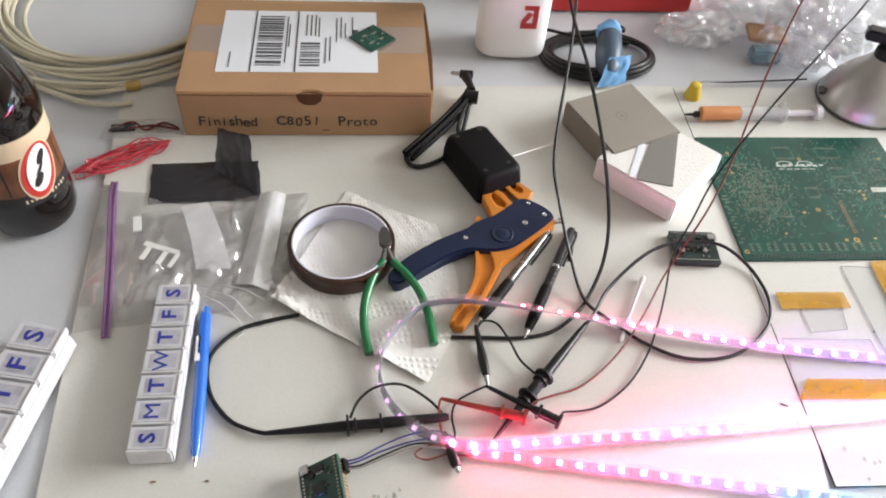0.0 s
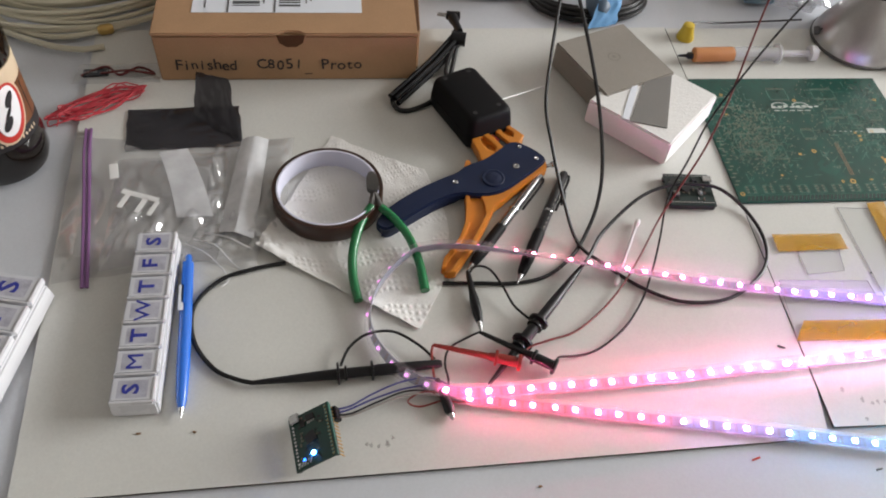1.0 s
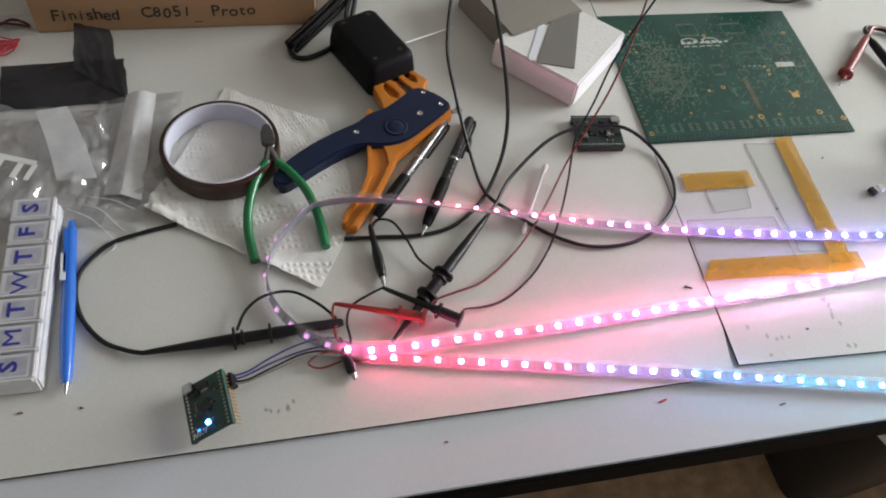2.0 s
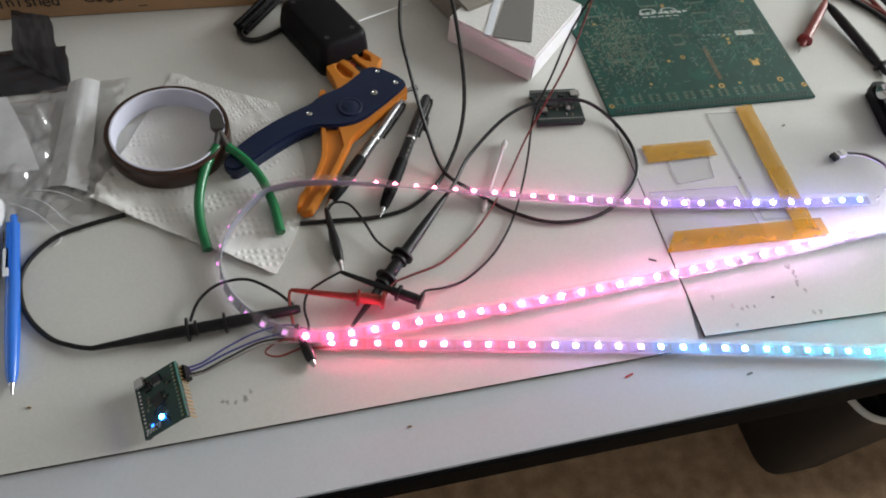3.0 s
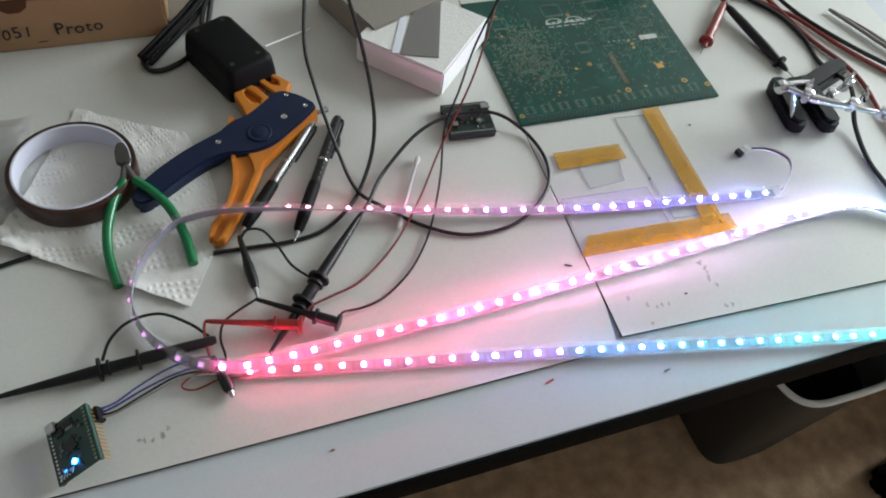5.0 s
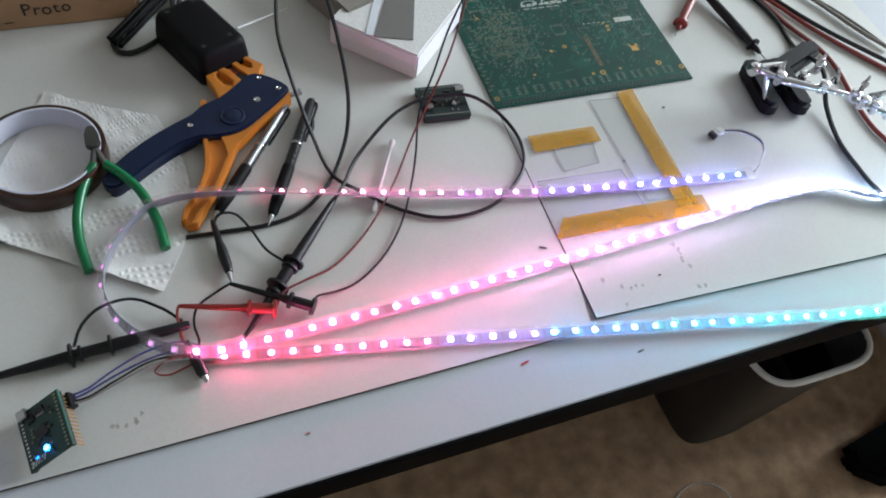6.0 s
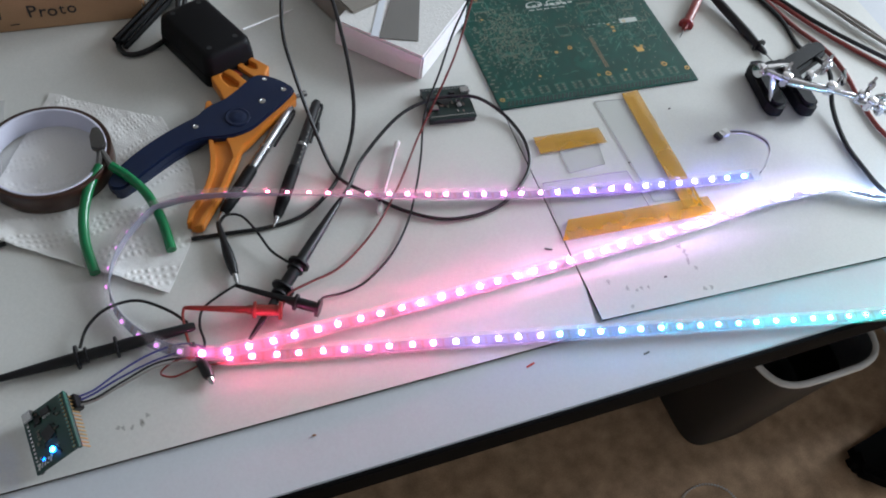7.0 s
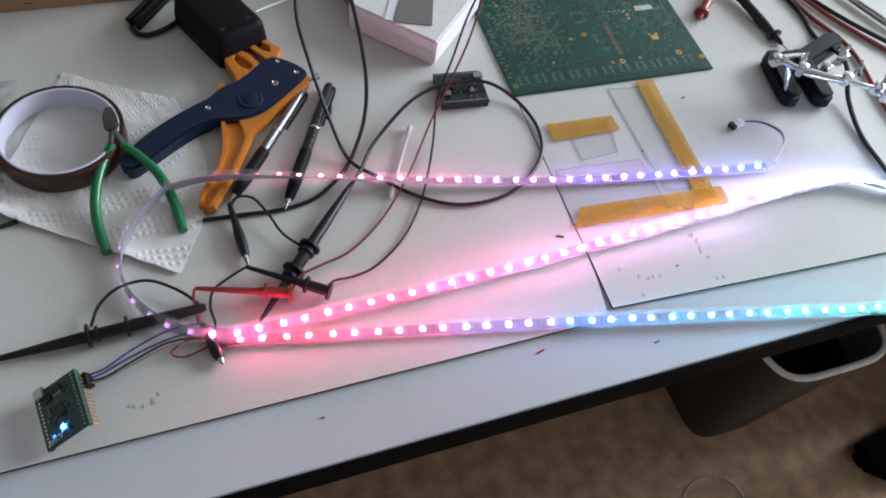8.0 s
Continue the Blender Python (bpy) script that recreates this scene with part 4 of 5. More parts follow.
def big_board():
    th = thing("circuit_board", 350, 297, 0, -1.5, "large bare green circuit board with gold pads, unpopulated", "circuit board")
    R = at(234, 206, 0, 0, 0, -1.5)

    def put(name, bm, mat, parent=th, tag="", smooth=False):
        bm.transform(R)
        return part(name, bm, mat, parent, tag, smooth)
    W, H = 223, 188
    put("board", box(W / 2, H / 2, 0.2, W, H, 2.2, 0, 0.4), M_MASK)
    random.seed(11)
    z = 2.56
    # dense bundles of traces
    tr = []
    for k in range(430):
        x, y = random.gauss(46, 21), random.gauss(95, 30)
        if 4 < x < W - 20 and 22 < y < H - 8:
            tr.append(box(x, y, z, random.uniform(2, 10), 0.55, 0.06, random.choice((0, 45, 90, 135)), 0))
    for k in range(220):
        x, y = random.gauss(175, 28), random.gauss(100, 40)
        if 100 < x < W - 8 and 22 < y < H - 8:
            tr.append(box(x, y, z, random.uniform(4, 14), 0.5, 0.06, random.choice((0, 90, 45)), 0))
    put("trace_field", joined(*tr), M_TRACE, th, "raised copper traces under the mask")["kind"] = "stuff"
    for x, y, w, h in ((40, 120, 44, 40), (52, 72, 36, 30), (150, 120, 34, 26), (176, 70, 30, 24), (110, 46, 24, 16), (200, 150, 30, 30)):
        random.seed(int(x))
        put("copper_pour", joined(*[box(x + random.uniform(-w, w) / 2, y + random.uniform(-h, h) / 2, 2.38, random.uniform(5, 13), random.uniform(4, 9), 0.06 + 0.007 * k + (0.003 if x > 100 else 0), random.choice((0, 45)), 0) for k in range(7)]), M_POUR, th, "patches of copper under the mask")["kind"] = "stuff"
    fan = []
    for k in range(850):
        x, y = random.gauss(44, 19), random.gauss(94, 27)
        if 4 < x < 100 and 18 < y < H - 10:
            fan.append(box(x, y, z, random.uniform(0.8, 2.4), random.uniform(0.6, 1.2), 0.1, random.choice((0, 90, 45)), 0))
    for k in range(420):
        x, y = random.uniform(110, W - 6), random.gauss(122, 40)
        if 20 < y < H - 6:
            fan.append(box(x, y, z, random.uniform(0.8, 2.2), random.uniform(0.6, 1.1), 0.1, random.choice((0, 90)), 0))
    put("via_field", joined(*fan), M_DULLPAD, th, "fields of small tinned pads")["kind"] = "stuff"
    # rows of footprints along the front edge, each with its printed outline
    for k in range(11):
        x = 16 + k * 18.5
        put("footprint", joined(*[box(x + dx, 17 + dy, z, 2.4, 1.4, 0.12, 0, 0) for dx in (-3.4, 3.4) for dy in (-3.4, 0, 3.4)]), M_DULLPAD)
        put("outline", joined(box(x, 22.4, z, 11, 0.6, 0.1, 0, 0), box(x, 11.8, z, 11, 0.6, 0.1, 0, 0), box(x - 5.4, 17, z, 0.6, 10, 0.1, 0, 0), box(x + 5.4, 17, z, 0.6, 10, 0.1, 0, 0)), M_TRACE)
    for x, y, w, h in ((60, 118, 22, 22), (36, 84, 26, 24), (64, 70, 16, 18), (108, 96, 14, 12), (150, 128, 20, 12), (172, 118, 12, 16), (196, 124, 14, 12), (204, 84, 12, 22), (30, 148, 18, 14), (96, 160, 22, 16), (150, 160, 26, 14)):
        ring = [box(x, y + sy * h / 2, z, w, 0.7, 0.1, 0, 0) for sy in (-1, 1)] + [box(x + sx * w / 2, y, z, 0.7, h, 0.1, 0, 0) for sx in (-1, 1)]
        put("chip_outline", joined(*ring), M_TRACE)
        pins = [box(x - w / 2 + 1.2 + 2.2 * q, y + sy * (h / 2 + 1.6), z, 0.9, 2.2, 0.12, 0, 0) for q in range(int(w / 2.2)) for sy in (-1, 1)]
        put("pad_row", joined(*pins), M_DULLPAD)["kind"] = "stuff"
    put("bus_trace", joined(*[box(131 + k * 1.6, 58, z, 0.8, 46, 0.1, -1, 0) for k in range(3)]), M_BUS, th, "bundle of bare tan traces")
    for x in (92, 116):
        oval = lathe([(5.2, 0), (6.4, 0), (6.4, 0.1), (5.2, 0.1)], 0, 0, z, 24, True)
        oval.transform(at(x, 142, 0) @ Matrix.Diagonal((1.5, 0.75, 1, 1)))
        put("printed_mark", oval, M_SILK)
    teeth = [box(10 + k * 4.15, 5.2, z, 2.0, 6.4, 0.12, -24, 0) for k in range(50)]
    put("edge_connector", joined(*teeth), M_DARKPCB, th, "row of slanted edge pads")["kind"] = "stuff"
    put("edge_connector", joined(*[box(12.1 + k * 4.15, 5.2, z, 0.6, 6.6, 0.1, -24, 0) for k in range(50)], box(W / 2, 9.2, z, W - 12, 0.5, 0.1, 0, 0)), M_TRACE, th, "pale outlines of the edge pads")["kind"] = "stuff"
    put("edge_connector", joined(*[box(3.4 + (k % 2) * 3, 24 + k * 5.2, z, 4.4, 1.2, 0.12, 0, 0) for k in range(14)]), M_DULLPAD)
    for x, y, r in ((5.5, 11.5, 2.6), (129, 26, 3.2), (196, 28, 3.2), (218.5, 18, 2.8), (118, 26, 1.8), (104, 70, 2.6), (182, 99, 1.9), (208, 150, 2.0), (30, 160, 2), (112, 150, 2.2)):
        put("plated_hole", joined(lathe([(r * 0.55, 0), (r, 0), (r, 0.15), (r * 0.55, 0.15)], x, y, z, 16, True)), M_GOLD)
    for x, y, w, h in ((180, 54, 8, 7), (184, 59, 3, 2.4), (176, 59, 2.4, 2.4), (164, 86, 3, 3), (165, 92, 4, 3), (162, 97, 3, 2.4), (87, 66, 3.4, 3), (150, 28, 3, 2), (56, 36, 2.6, 2.4), (26, 128, 3, 2.4)):
        put("gold_pad", box(x, y, z, w, h, 0.14, 0, 0), M_GOLD)
    put("white_block", box(188, 100, z, 21, 7, 0.14, 0, 0), M_SILK, th, "white silkscreen field")
    put("silkscreen", joined(*[box(84 + k * 7.2, 139 + (k % 3) * 0.8, z, 5.0, 3.2 - (k % 2), 0.1, 0, 0) for k in range(8)],
                             *[box(86 + k * 9, 133.5, z, 6.5, 1.2, 0.1, 0, 0) for k in range(5)],
                             *[box(140 + k * 6, 100 - 0.2 * k, z, 2.6, 1.1, 0.1, 0, 0) for k in range(6)]), M_SILK, th, "unreadable white printed marks")["kind"] = "stuff"


big_board()


M_HEADER = surface("header_plastic", (0.022, 0.028, 0.028), 0.4, vary=0.2)


def breakout():
    th = thing("breakout_board", 184, 223, 0, 0, "small dark microcontroller board standing on its pin headers", "circuit board")
    R = at(184, 222, -2.6, 0, 0, -5)

    def put(name, bm, mat, tag="", parent=th):
        bm.transform(R)
        return part(name, bm, mat, parent, tag, False)
    put("board", box(0, 0, 8.5, 46, 42, 1.6, 0, 0.4), M_DARKPCB)
    put("pin_header", box(0, -17.5, 2.8, 45, 5, 5.6, 0, 0.3), M_HEADER)
    put("pin_header", box(0, 17.5, 2.8, 45, 5, 5.6, 0, 0.3), M_HEADER)
    for y in (-17.5, 17.5):
        for k in range(15):
            put("pin", box(-20.5 + k * 2.9, y, 10.1, 1.5, 1.5, 0.7, 0, 0), M_STEEL)
    put("usb_socket", box(19, 12, 10.1, 9, 8, 4, 0, 0.6), M_STEEL, "metal socket")
    put("chip", box(-4, 2, 10.1, 11, 11, 1.4, 45, 0.2), M_CHIP)
    put("chip", box(-15, 9, 10.1, 6, 8, 1.6, 0, 0.2), M_CHIP)
    put("crystal", box(9, -4, 10.1, 5, 10, 3.2, 0, 1.2), M_STEEL, "metal crystal can")
    put("button", box(-15, -7, 10.1, 6, 6, 3, 0, 0.5), M_GREYROD, "small push button")
    put("jumper_block", box(5, 9, 10.1, 5, 4, 5, 0, 0.3), M_HEADER)
    random.seed(5)
    for k in range(26):
        put("component", box(random.uniform(-19, 17), random.uniform(-14, 14), 10.1, random.uniform(1.4, 3.2), random.uniform(1, 2), 0.9, random.choice((0, 90)), 0.1), random.choice((M_CHIP, M_DULLPAD, M_COPPERPAD, M_STEEL)))


breakout()


M_INDICATOR = glow("blue_indicator", (0.03, 0.22, 1.0), 80)
M_TEALPAD = surface("teal_solder", (0.20, 0.42, 0.40), 0.3, 0.4, vary=0.1)
M_GREENPCB = surface("deep_green_mask", (0.012, 0.055, 0.042), 0.35, vary=0.2, stain=60)


def controller():
    th = thing("controller_board", -186, -13, 0, 0, "green microcontroller board with a lit blue indicator and header pins", "circuit board")
    R = at(-186, -14, 13.5, 0, -30, 8.5)

    def put(name, bm, mat, tag="", parent=th):
        bm.transform(R)
        return part(name, bm, mat, parent, tag, False)
    # the board leans, propped up along the edge that takes the wires
    put("board", box(0, 0, 0, 36, 43.5, 1.6, 0, 0.4), M_GREENPCB)
    for sx in (-1, 1):
        put("pin_header", box(sx * 16.2, 0, -2.6, 2.5, 42, 2.5, 0, 0.2), M_BLACK)
        for k in range(14):
            y = -19.2 + k * 2.95
            put("pin", joined(box(sx * 16.2, y, -11 if sx > 0 else -5.2, 0.7, 0.7, 8.4 if sx > 0 else 2.6, 0, 0), box(sx * 14.6, y, 1.6, 1.7, 1.5, 0.4, 0, 0)), M_GOLD if sx > 0 else M_STEEL)
        if sx > 0:
            put("solder_row", joined(*[box(14.6, -19.2 + k * 2.95, 2.05, 1.1, 1.1, 0.3, 0, 0) for k in range(14)]), M_TEALPAD)
    put("edge_strip", box(17.6, 0, -0.4, 0.7, 43, 2.2, 0, 0.1), M_TRACE, "pale bare edge of the board")
    put("usb_socket", box(-11, 18.4, 1.6, 8, 7.5, 4, 0, 0.6), M_STEEL, "metal socket")
    put("usb_mouth", box(-11, 22.2, 2.4, 6, 0.5, 2.4, 0, 0.1), M_CHIP)
    put("chip", box(-1, 0, 1.6, 9, 9, 1.1, 18, 0.2), M_CHIP)
    put("chip", box(1, 16, 1.6, 7, 5, 1.2, 0, 0.2), M_CHIP)
    put("chip_legs", joined(*[box(-1.6 + 1.7 * k, 12.4, 1.6, 0.7, 2.0, 0.5, 0, 0) for k in range(4)]), M_STEEL)
    put("chip", box(-6, 13, 1.6, 4, 5, 1.4, 0, 0.2), M_CHIP)
    random.seed(8)
    for k in range(34):
        put("component", box(random.uniform(-12, 11), random.uniform(-18, 18), 1.6, random.uniform(1.2, 2.6), random.uniform(0.8, 1.5), 0.8, random.choice((0, 90)), 0.1), random.choice((M_CHIP, M_CHIP, M_DULLPAD, M_COPPERPAD)))
    put("resistor_row", joined(*[box(-14 + k * 2.5, -17.5 + 0.2 * k, 1.6, 0.8, 4.4, 0.6, -28, 0) for k in range(5)]), M_SILK, "row of pale parts")
    put("blue_glow", lathe([(1.9, 0), (1.9, 0.8), (1.1, 1.5)], -1.1, -12.3, 1.7, 12), M_INDICATOR, "lit blue indicator")
    # smaller, dimmer blue glowing block towards the board's corner
    put("blue_glow", box(-9.5, -14.6, 1.7, 2.2, 1.2, 0.6, 20, 0.1), glow("dim_blue_glow", (0.02, 0.16, 1.0), 7), "small dim blue glowing block")
    put("wire_plug", box(16.6, 15, -14, 4.5, 11, 7.5, 0, 0.4), M_BLACK, "black jumper housing")


controller()
wires = [((-166, 5), (-158, 8), (-138, 17), (-112, 25), (-86, 27), (-70, 17)), ((-166, 2.5), (-157, 4), (-137, 13), (-112, 22), (-84, 20), (-68, 14)), ((-166.5, 7), (-157, 10), (-140, 20), (-116, 30), (-92, 33), (-72, 20)), ((-166, 0), (-157, 1.5), (-136, 10), (-112, 18), (-90, 17), (-66, 11))]
for k, (w, m, tag) in enumerate(zip(wires, (M_LAVENDER, M_CABLE, M_LAVENDER, M_GREYROD), ("violet-blue", "black", "violet-blue", "grey"))):
    solo("jumper_wire", tube([(x, y, (13, 11, 9, 7, 4, 4.5)[n] + 0.8 * k) for n, (x, y) in enumerate(w)], 0.8, 6), m, f"{tag} jumper wire from the controller board to the light strip", "wire", "jumper wires")
for k, pts in enumerate((((-62, 13, 3), (-80, 18, 5), (-100, 21, 6), (-113, 15, 4), (-104, 10, 3), (-84, 14, 4), (-66, 16, 4)), ((-60, 10, 3), (-78, 12, 4), (-92, 20, 5), (-76, 24, 5), (-58, 16, 3)))):
    solo("strip_lead", tube(pts, 0.75, 6, 2), M_REDGRIP, "thin red lead looped at the start of the strip", "wire", "strip leads")

# ---- probes and test clips ----
def flange(p, way, r, t=2.0):
    p, way = Vector(p), Vector(way).normalized()
    return rod(p - way * t / 2, p + way * t / 2, [(0, r * 0.8), (0.1, r), (0.9, r), (1, r * 0.8)], 20)


def left_probe():
    th = thing("scope_probe", -160, 42, 0, label="black oscilloscope probe with finger guards lying on the desk", category="probe", group="probes")
    a, b = (-233, 40, 5), (-83, 45, 7)
    part("body", rod(a, b, [(0, 1.8), (0.04, 2.2), (0.3, 3.8), (0.42, 4.4), (0.62, 4.2), (0.66, 4.8), (0.98, 3.6), (1, 2.6)]), M_BLACK, th)
    for x, r in ((-166, 9), (-160, 6), (-139, 8)):
        part("finger_guard", flange((x, 42.2 + (x + 166) * 0.033, 6.5), (150, 5, 2), r), M_BLACK, th)
    part("ground_lead", tube([(-164, 50, 5), (-157, 64, 8), (-142, 75, 10), (-120, 77, 9), (-100, 64, 7), (-88, 50, 6)], 1.2, 7), M_CABLE, th)
    part("cable", tube([(-232, 40, 4.5), (-245, 45, 3), (-264, 57, 2.2), (-281, 84, 2.2), (-283, 118, 2.2), (-263, 144, 2.2), (-236, 154, 2.2), (-208, 160, 1.9)], 1.9, 8), M_CABLE, th)


left_probe()


def right_probe():
    th = thing("scope_probe", 0, 78, 0, label="black oscilloscope probe with round finger guards, clip tip down", category="probe", group="probes")
    a, b = Vector((53, 133, 8)), Vector((-47, 24, 5))
    w = b - a
    part("body", rod(a, b, [(0, 2.0), (0.05, 2.6), (0.30, 4.4), (0.46, 4.8), (0.62, 5.2), (0.66, 4.0), (0.76, 3.4), (0.9, 2.2), (1, 1.4)]), M_BLACK, th)
    for t, r in ((0.49, 9), (0.53, 7), (0.66, 9.5), (0.70, 6.5)):
        part("finger_guard", flange(a.lerp(b, t), w, r, 2.4), M_BLACK, th)
    part("cable", tube([(52, 132, 8), (64, 146, 6), (86, 177, 4), (126, 209, 11), (158, 222, 13.5), (186, 223, 13.8), (212, 217, 12), (234, 195, 4), (240, 158, 2.4), (226, 124, 2.4), (186, 96, 2.4), (141, 93.5, 2.4), (106, 111, 2.4), (76, 140, 3.5), (58, 163, 5), (50, 200, 20), (43, 250, 48), (43, 290, 62), (55, 340, 80), (74, 404, 100), (88, 460, 122), (104, 540, 155), (125, 700, 260), (130, 1000, 420)], 1.7, 8), M_CABLE, th)
    part("ground_lead", tube([(-3, 83, 6), (-14, 98, 6), (-21, 118, 8), (-30, 137, 8), (-42, 141, 7), (-48, 134, 6)], 1.1, 7), M_CABLE, th)
    clip = part("ground_clip", rod((-49, 137, 6), (-46, 84, 5), [(0, 1.6), (0.1, 2.4), (0.4, 3.0), (0.6, 4.4), (0.85, 4.2), (1, 3.0)]), M_BLACK, th, "black insulated alligator clip")
    part("jaw", rod((-46, 84, 5), (-45.6, 75, 4), [(0, 2.4), (0.5, 2.2), (1, 1.0)], 8), M_STEEL, clip)


right_probe()
second = thing("coaxial_cable", 20, 140, 0, label="second black coaxial cable running up from the desk", category="cable")
part("cable", tube([(-72, 128, 2.2), (-40, 126, 2.2), (-10, 124, 2.2), (20, 129, 2.2), (46, 147, 2.4), (65, 170, 3), (84, 203, 15), (93, 240, 36), (92, 295, 75), (84, 370, 118), (72, 420, 150), (66, 520, 205), (70, 700, 300), (80, 1000, 430)], 1.8, 8), M_CABLE, second)


def grabber(name_label, mat, a, b, cap, wire_mat, wires):
    """A spring hook test clip from its hook a to its plunger b."""
    a, b = Vector(a), Vector(b)
    th = thing("test_clip", (a.x + b.x) / 2, (a.y + b.y) / 2, 0, label=name_label, category="test clip", group="test clips")
    part("barrel", rod(a, b, [(0, 1.4), (0.06, 1.8), (0.62, 2.8), (0.66, 3.6), (0.78, 4.4), (0.93, 4.4), (1, 3.8)]), mat, th)
    part("collar", flange(a.lerp(b, 0.72), b - a, cap * 0.95, 2.6), mat, th)
    part("plunger", flange(a.lerp(b, 0.985), b - a, cap, 3.0), mat, th)
    for pts in wires:
        part("lead", tube(pts, 1.0, 7), wire_mat, th)
    return th


grabber("red spring-hook test clip on a red lead", M_REDGRIP, (-88, 61, 10), (-19, 39.5, 9), 7, M_RED,
        [[(-20, 40, 8), (-10, 53, 9), (8, 60, 7), (34, 69, 4), (62, 89, 3), (87, 113, 5), (112, 144, 7), (139, 181, 14), (162, 205, 32), (186, 229, 60), (210, 262, 90), (229, 294, 120), (246, 322, 145), (262, 345, 172), (282, 372, 195), (330, 430, 235), (400, 520, 290), (470, 640, 330)]])
part("hook", tube([(-88, 61, 10), (-90, 56, 9), (-90.5, 44, 7), (-90, 33, 5)], 1.1, 6), M_REDGRIP, [o for o in ROOT if o.name.startswith("test_clip")][-1])
grabber("black spring-hook test clip on a black lead", M_BLACK, (-48, 72, 8), (9, 33.5, 9), 7, M_CABLE,
        [[(8, 35, 8), (14, 44, 6), (30, 46, 3), (48, 50, 2.4), (68, 62, 2.4), (86, 78, 2.4), (106, 104, 3), (124, 137, 5), (137, 165, 8), (151, 200, 22), (172, 226, 45), (193, 252, 70), (222, 274, 108), (258, 300, 142), (284, 318, 160), (320, 350, 172), (350, 375, 185), (410, 430, 225), (480, 520, 285), (530, 630, 330)]])
part("lead", tube([(-46, 75, 4), (-60, 69, 4), (-75, 60, 4), (-80, 46, 4), (-79, 30, 4), (-84, 18, 5)], 1.0, 7), M_CABLE, [o for o in ROOT if o.name.startswith("test_clip")][-1])
low = thing("test_clip", -83, 6, 0, label="small black test clip with a bare steel tip under the strip", category="test clip", group="test clips")
part("barrel", rod((-88, 32, 5), (-80.5, 1, 5), [(0, 2.2), (0.3, 2.6), (0.5, 4.0), (0.9, 4.4), (1, 3.2)]), M_BLACK, low)
part("tip", rod((-80.5, 1, 5), (-79.4, -4, 4), [(0, 2.4), (0.6, 2.2), (1, 1.0)]), M_STEEL, low, "bare steel tip")

# ---- cotton swab, crumbs ----
swab = thing("cotton_swab", 102, 152, 0, label="white cotton swab lying under the light strip", category="cotton swab")
part("stem", rod((121, 185, 4), (84, 119, 2.5), [(0, 1.5), (1, 1.5)], 8), M_WIREWHITE, swab)
part("bud", rod((123.5, 189, 4), (118, 180, 4), [(0, 1.2), (0.2, 2.4), (0.6, 2.6), (1, 1.5)], 10), M_TOWEL, swab)
part("bud", rod((87, 124, 2.6), (82, 115, 2.4), [(0, 1.5), (0.4, 2.6), (0.8, 2.4), (1, 1.2)], 10), M_TOWEL, swab)
M_SMUDGE = surface("smudge", (0.34, 0.31, 0.27), 0.6, vary=0.4, stain=200, clear=0.86)
random.seed(21)
for x, y, l, m in ((212, 43, 7, M_CHIP), (-153, 2, 0, None), (154, -53, 8, M_LABELRED), (250, -70, 6, M_DARKSTEEL), (-316, 6, 4, M_CARDEDGE), (-275, 4, 3, M_CARDEDGE), (330, 115, 3, M_CHIP), (405, 170, 3, M_CHIP), (300, -10, 3, M_CHIP), (-20, -60, 3, M_CARDEDGE)):
    if m:
        solo("crumb", box(x, y, 0.05 if y > -40 else -2.9, l, 1.6, 1.0, random.uniform(-40, 40), 0.4), m, "tiny dark crumb lying on the desk", "crumb", "crumbs")
def smudge(cx, cy, w, h, n, seed):
    random.seed(seed)
    bits = []
    for k in range(n):
        x, y = cx + random.gauss(0, w), cy + random.gauss(0, h)
        pts = [(x + random.uniform(0.6, 2.4) * math.cos(a), y + random.uniform(0.8, 3.6) * math.sin(a)) for a in (0, 1, 2, 3, 4, 5)]
        bits.append(prism(pts, 0.05, 0.12, 0))
    solo("smudge", joined(*bits), M_SMUDGE, "faint grey smudge of dirt on the desk panel", "smudge", "smudges", kind="stuff", smooth=False)


smudge(-136, -19, 7, 4, 6, 1)
smudge(262, -12, 8, 5, 6, 2)
smudge(330, 10, 3, 20, 12, 3)

# ---- glass plates and film tape ----
def plate(pts, label, h=1.4):
    bm = prism(pts, 0.1, h, 0)
    for f in bm.faces:
        f.material_index = 0 if abs(f.normal.z) > 0.5 else 1
    return solo("glass_plate", bm, [M_GLASS, M_GLASSEDGE], label, "glass plate", "glass plates", smooth=False)


plate([(269, 155), (312, 152), (305, 119), (268, 117)], "small clear glass slip taped to the desk")
plate([(332, 196), (374, 192), (376, 62), (330, 66)], "narrow clear glass plate taped to the desk")
plate([(237, 112), (322, 106), (324, 44), (229, 47)], "wide clear glass plate taped along its front edge")


def film(pts, z, label):
    a, b, c, d = pts
    h = lambda u, v: (0.5 * wob(u * 9, v * 9, 1.0, a[0]), 0.5 * wob(u * 9, v * 9, 1.0, a[1]), 0.55 + 0.2 * wob(u * 5, v * 2, 1.0, 3))
    return solo("film_tape", sheet([(*p, z) for p in pts], 26, 26, h, 0.22), M_KAPTON, label, "tape", "amber tape pieces")


film([(249, 144), (319, 143), (319, 162), (250, 165)], 1.5, "short strip of amber film tape over a glass slip")
film([(227, 47), (383, 38), (383, 58.5), (242, 67)], 1.5, "long strip of amber film tape holding the glass plate")
film([(354, 50), (374, 48), (383, 200), (364, 199)], 1.7, "lengthwise strip of amber film tape, loose at its end")

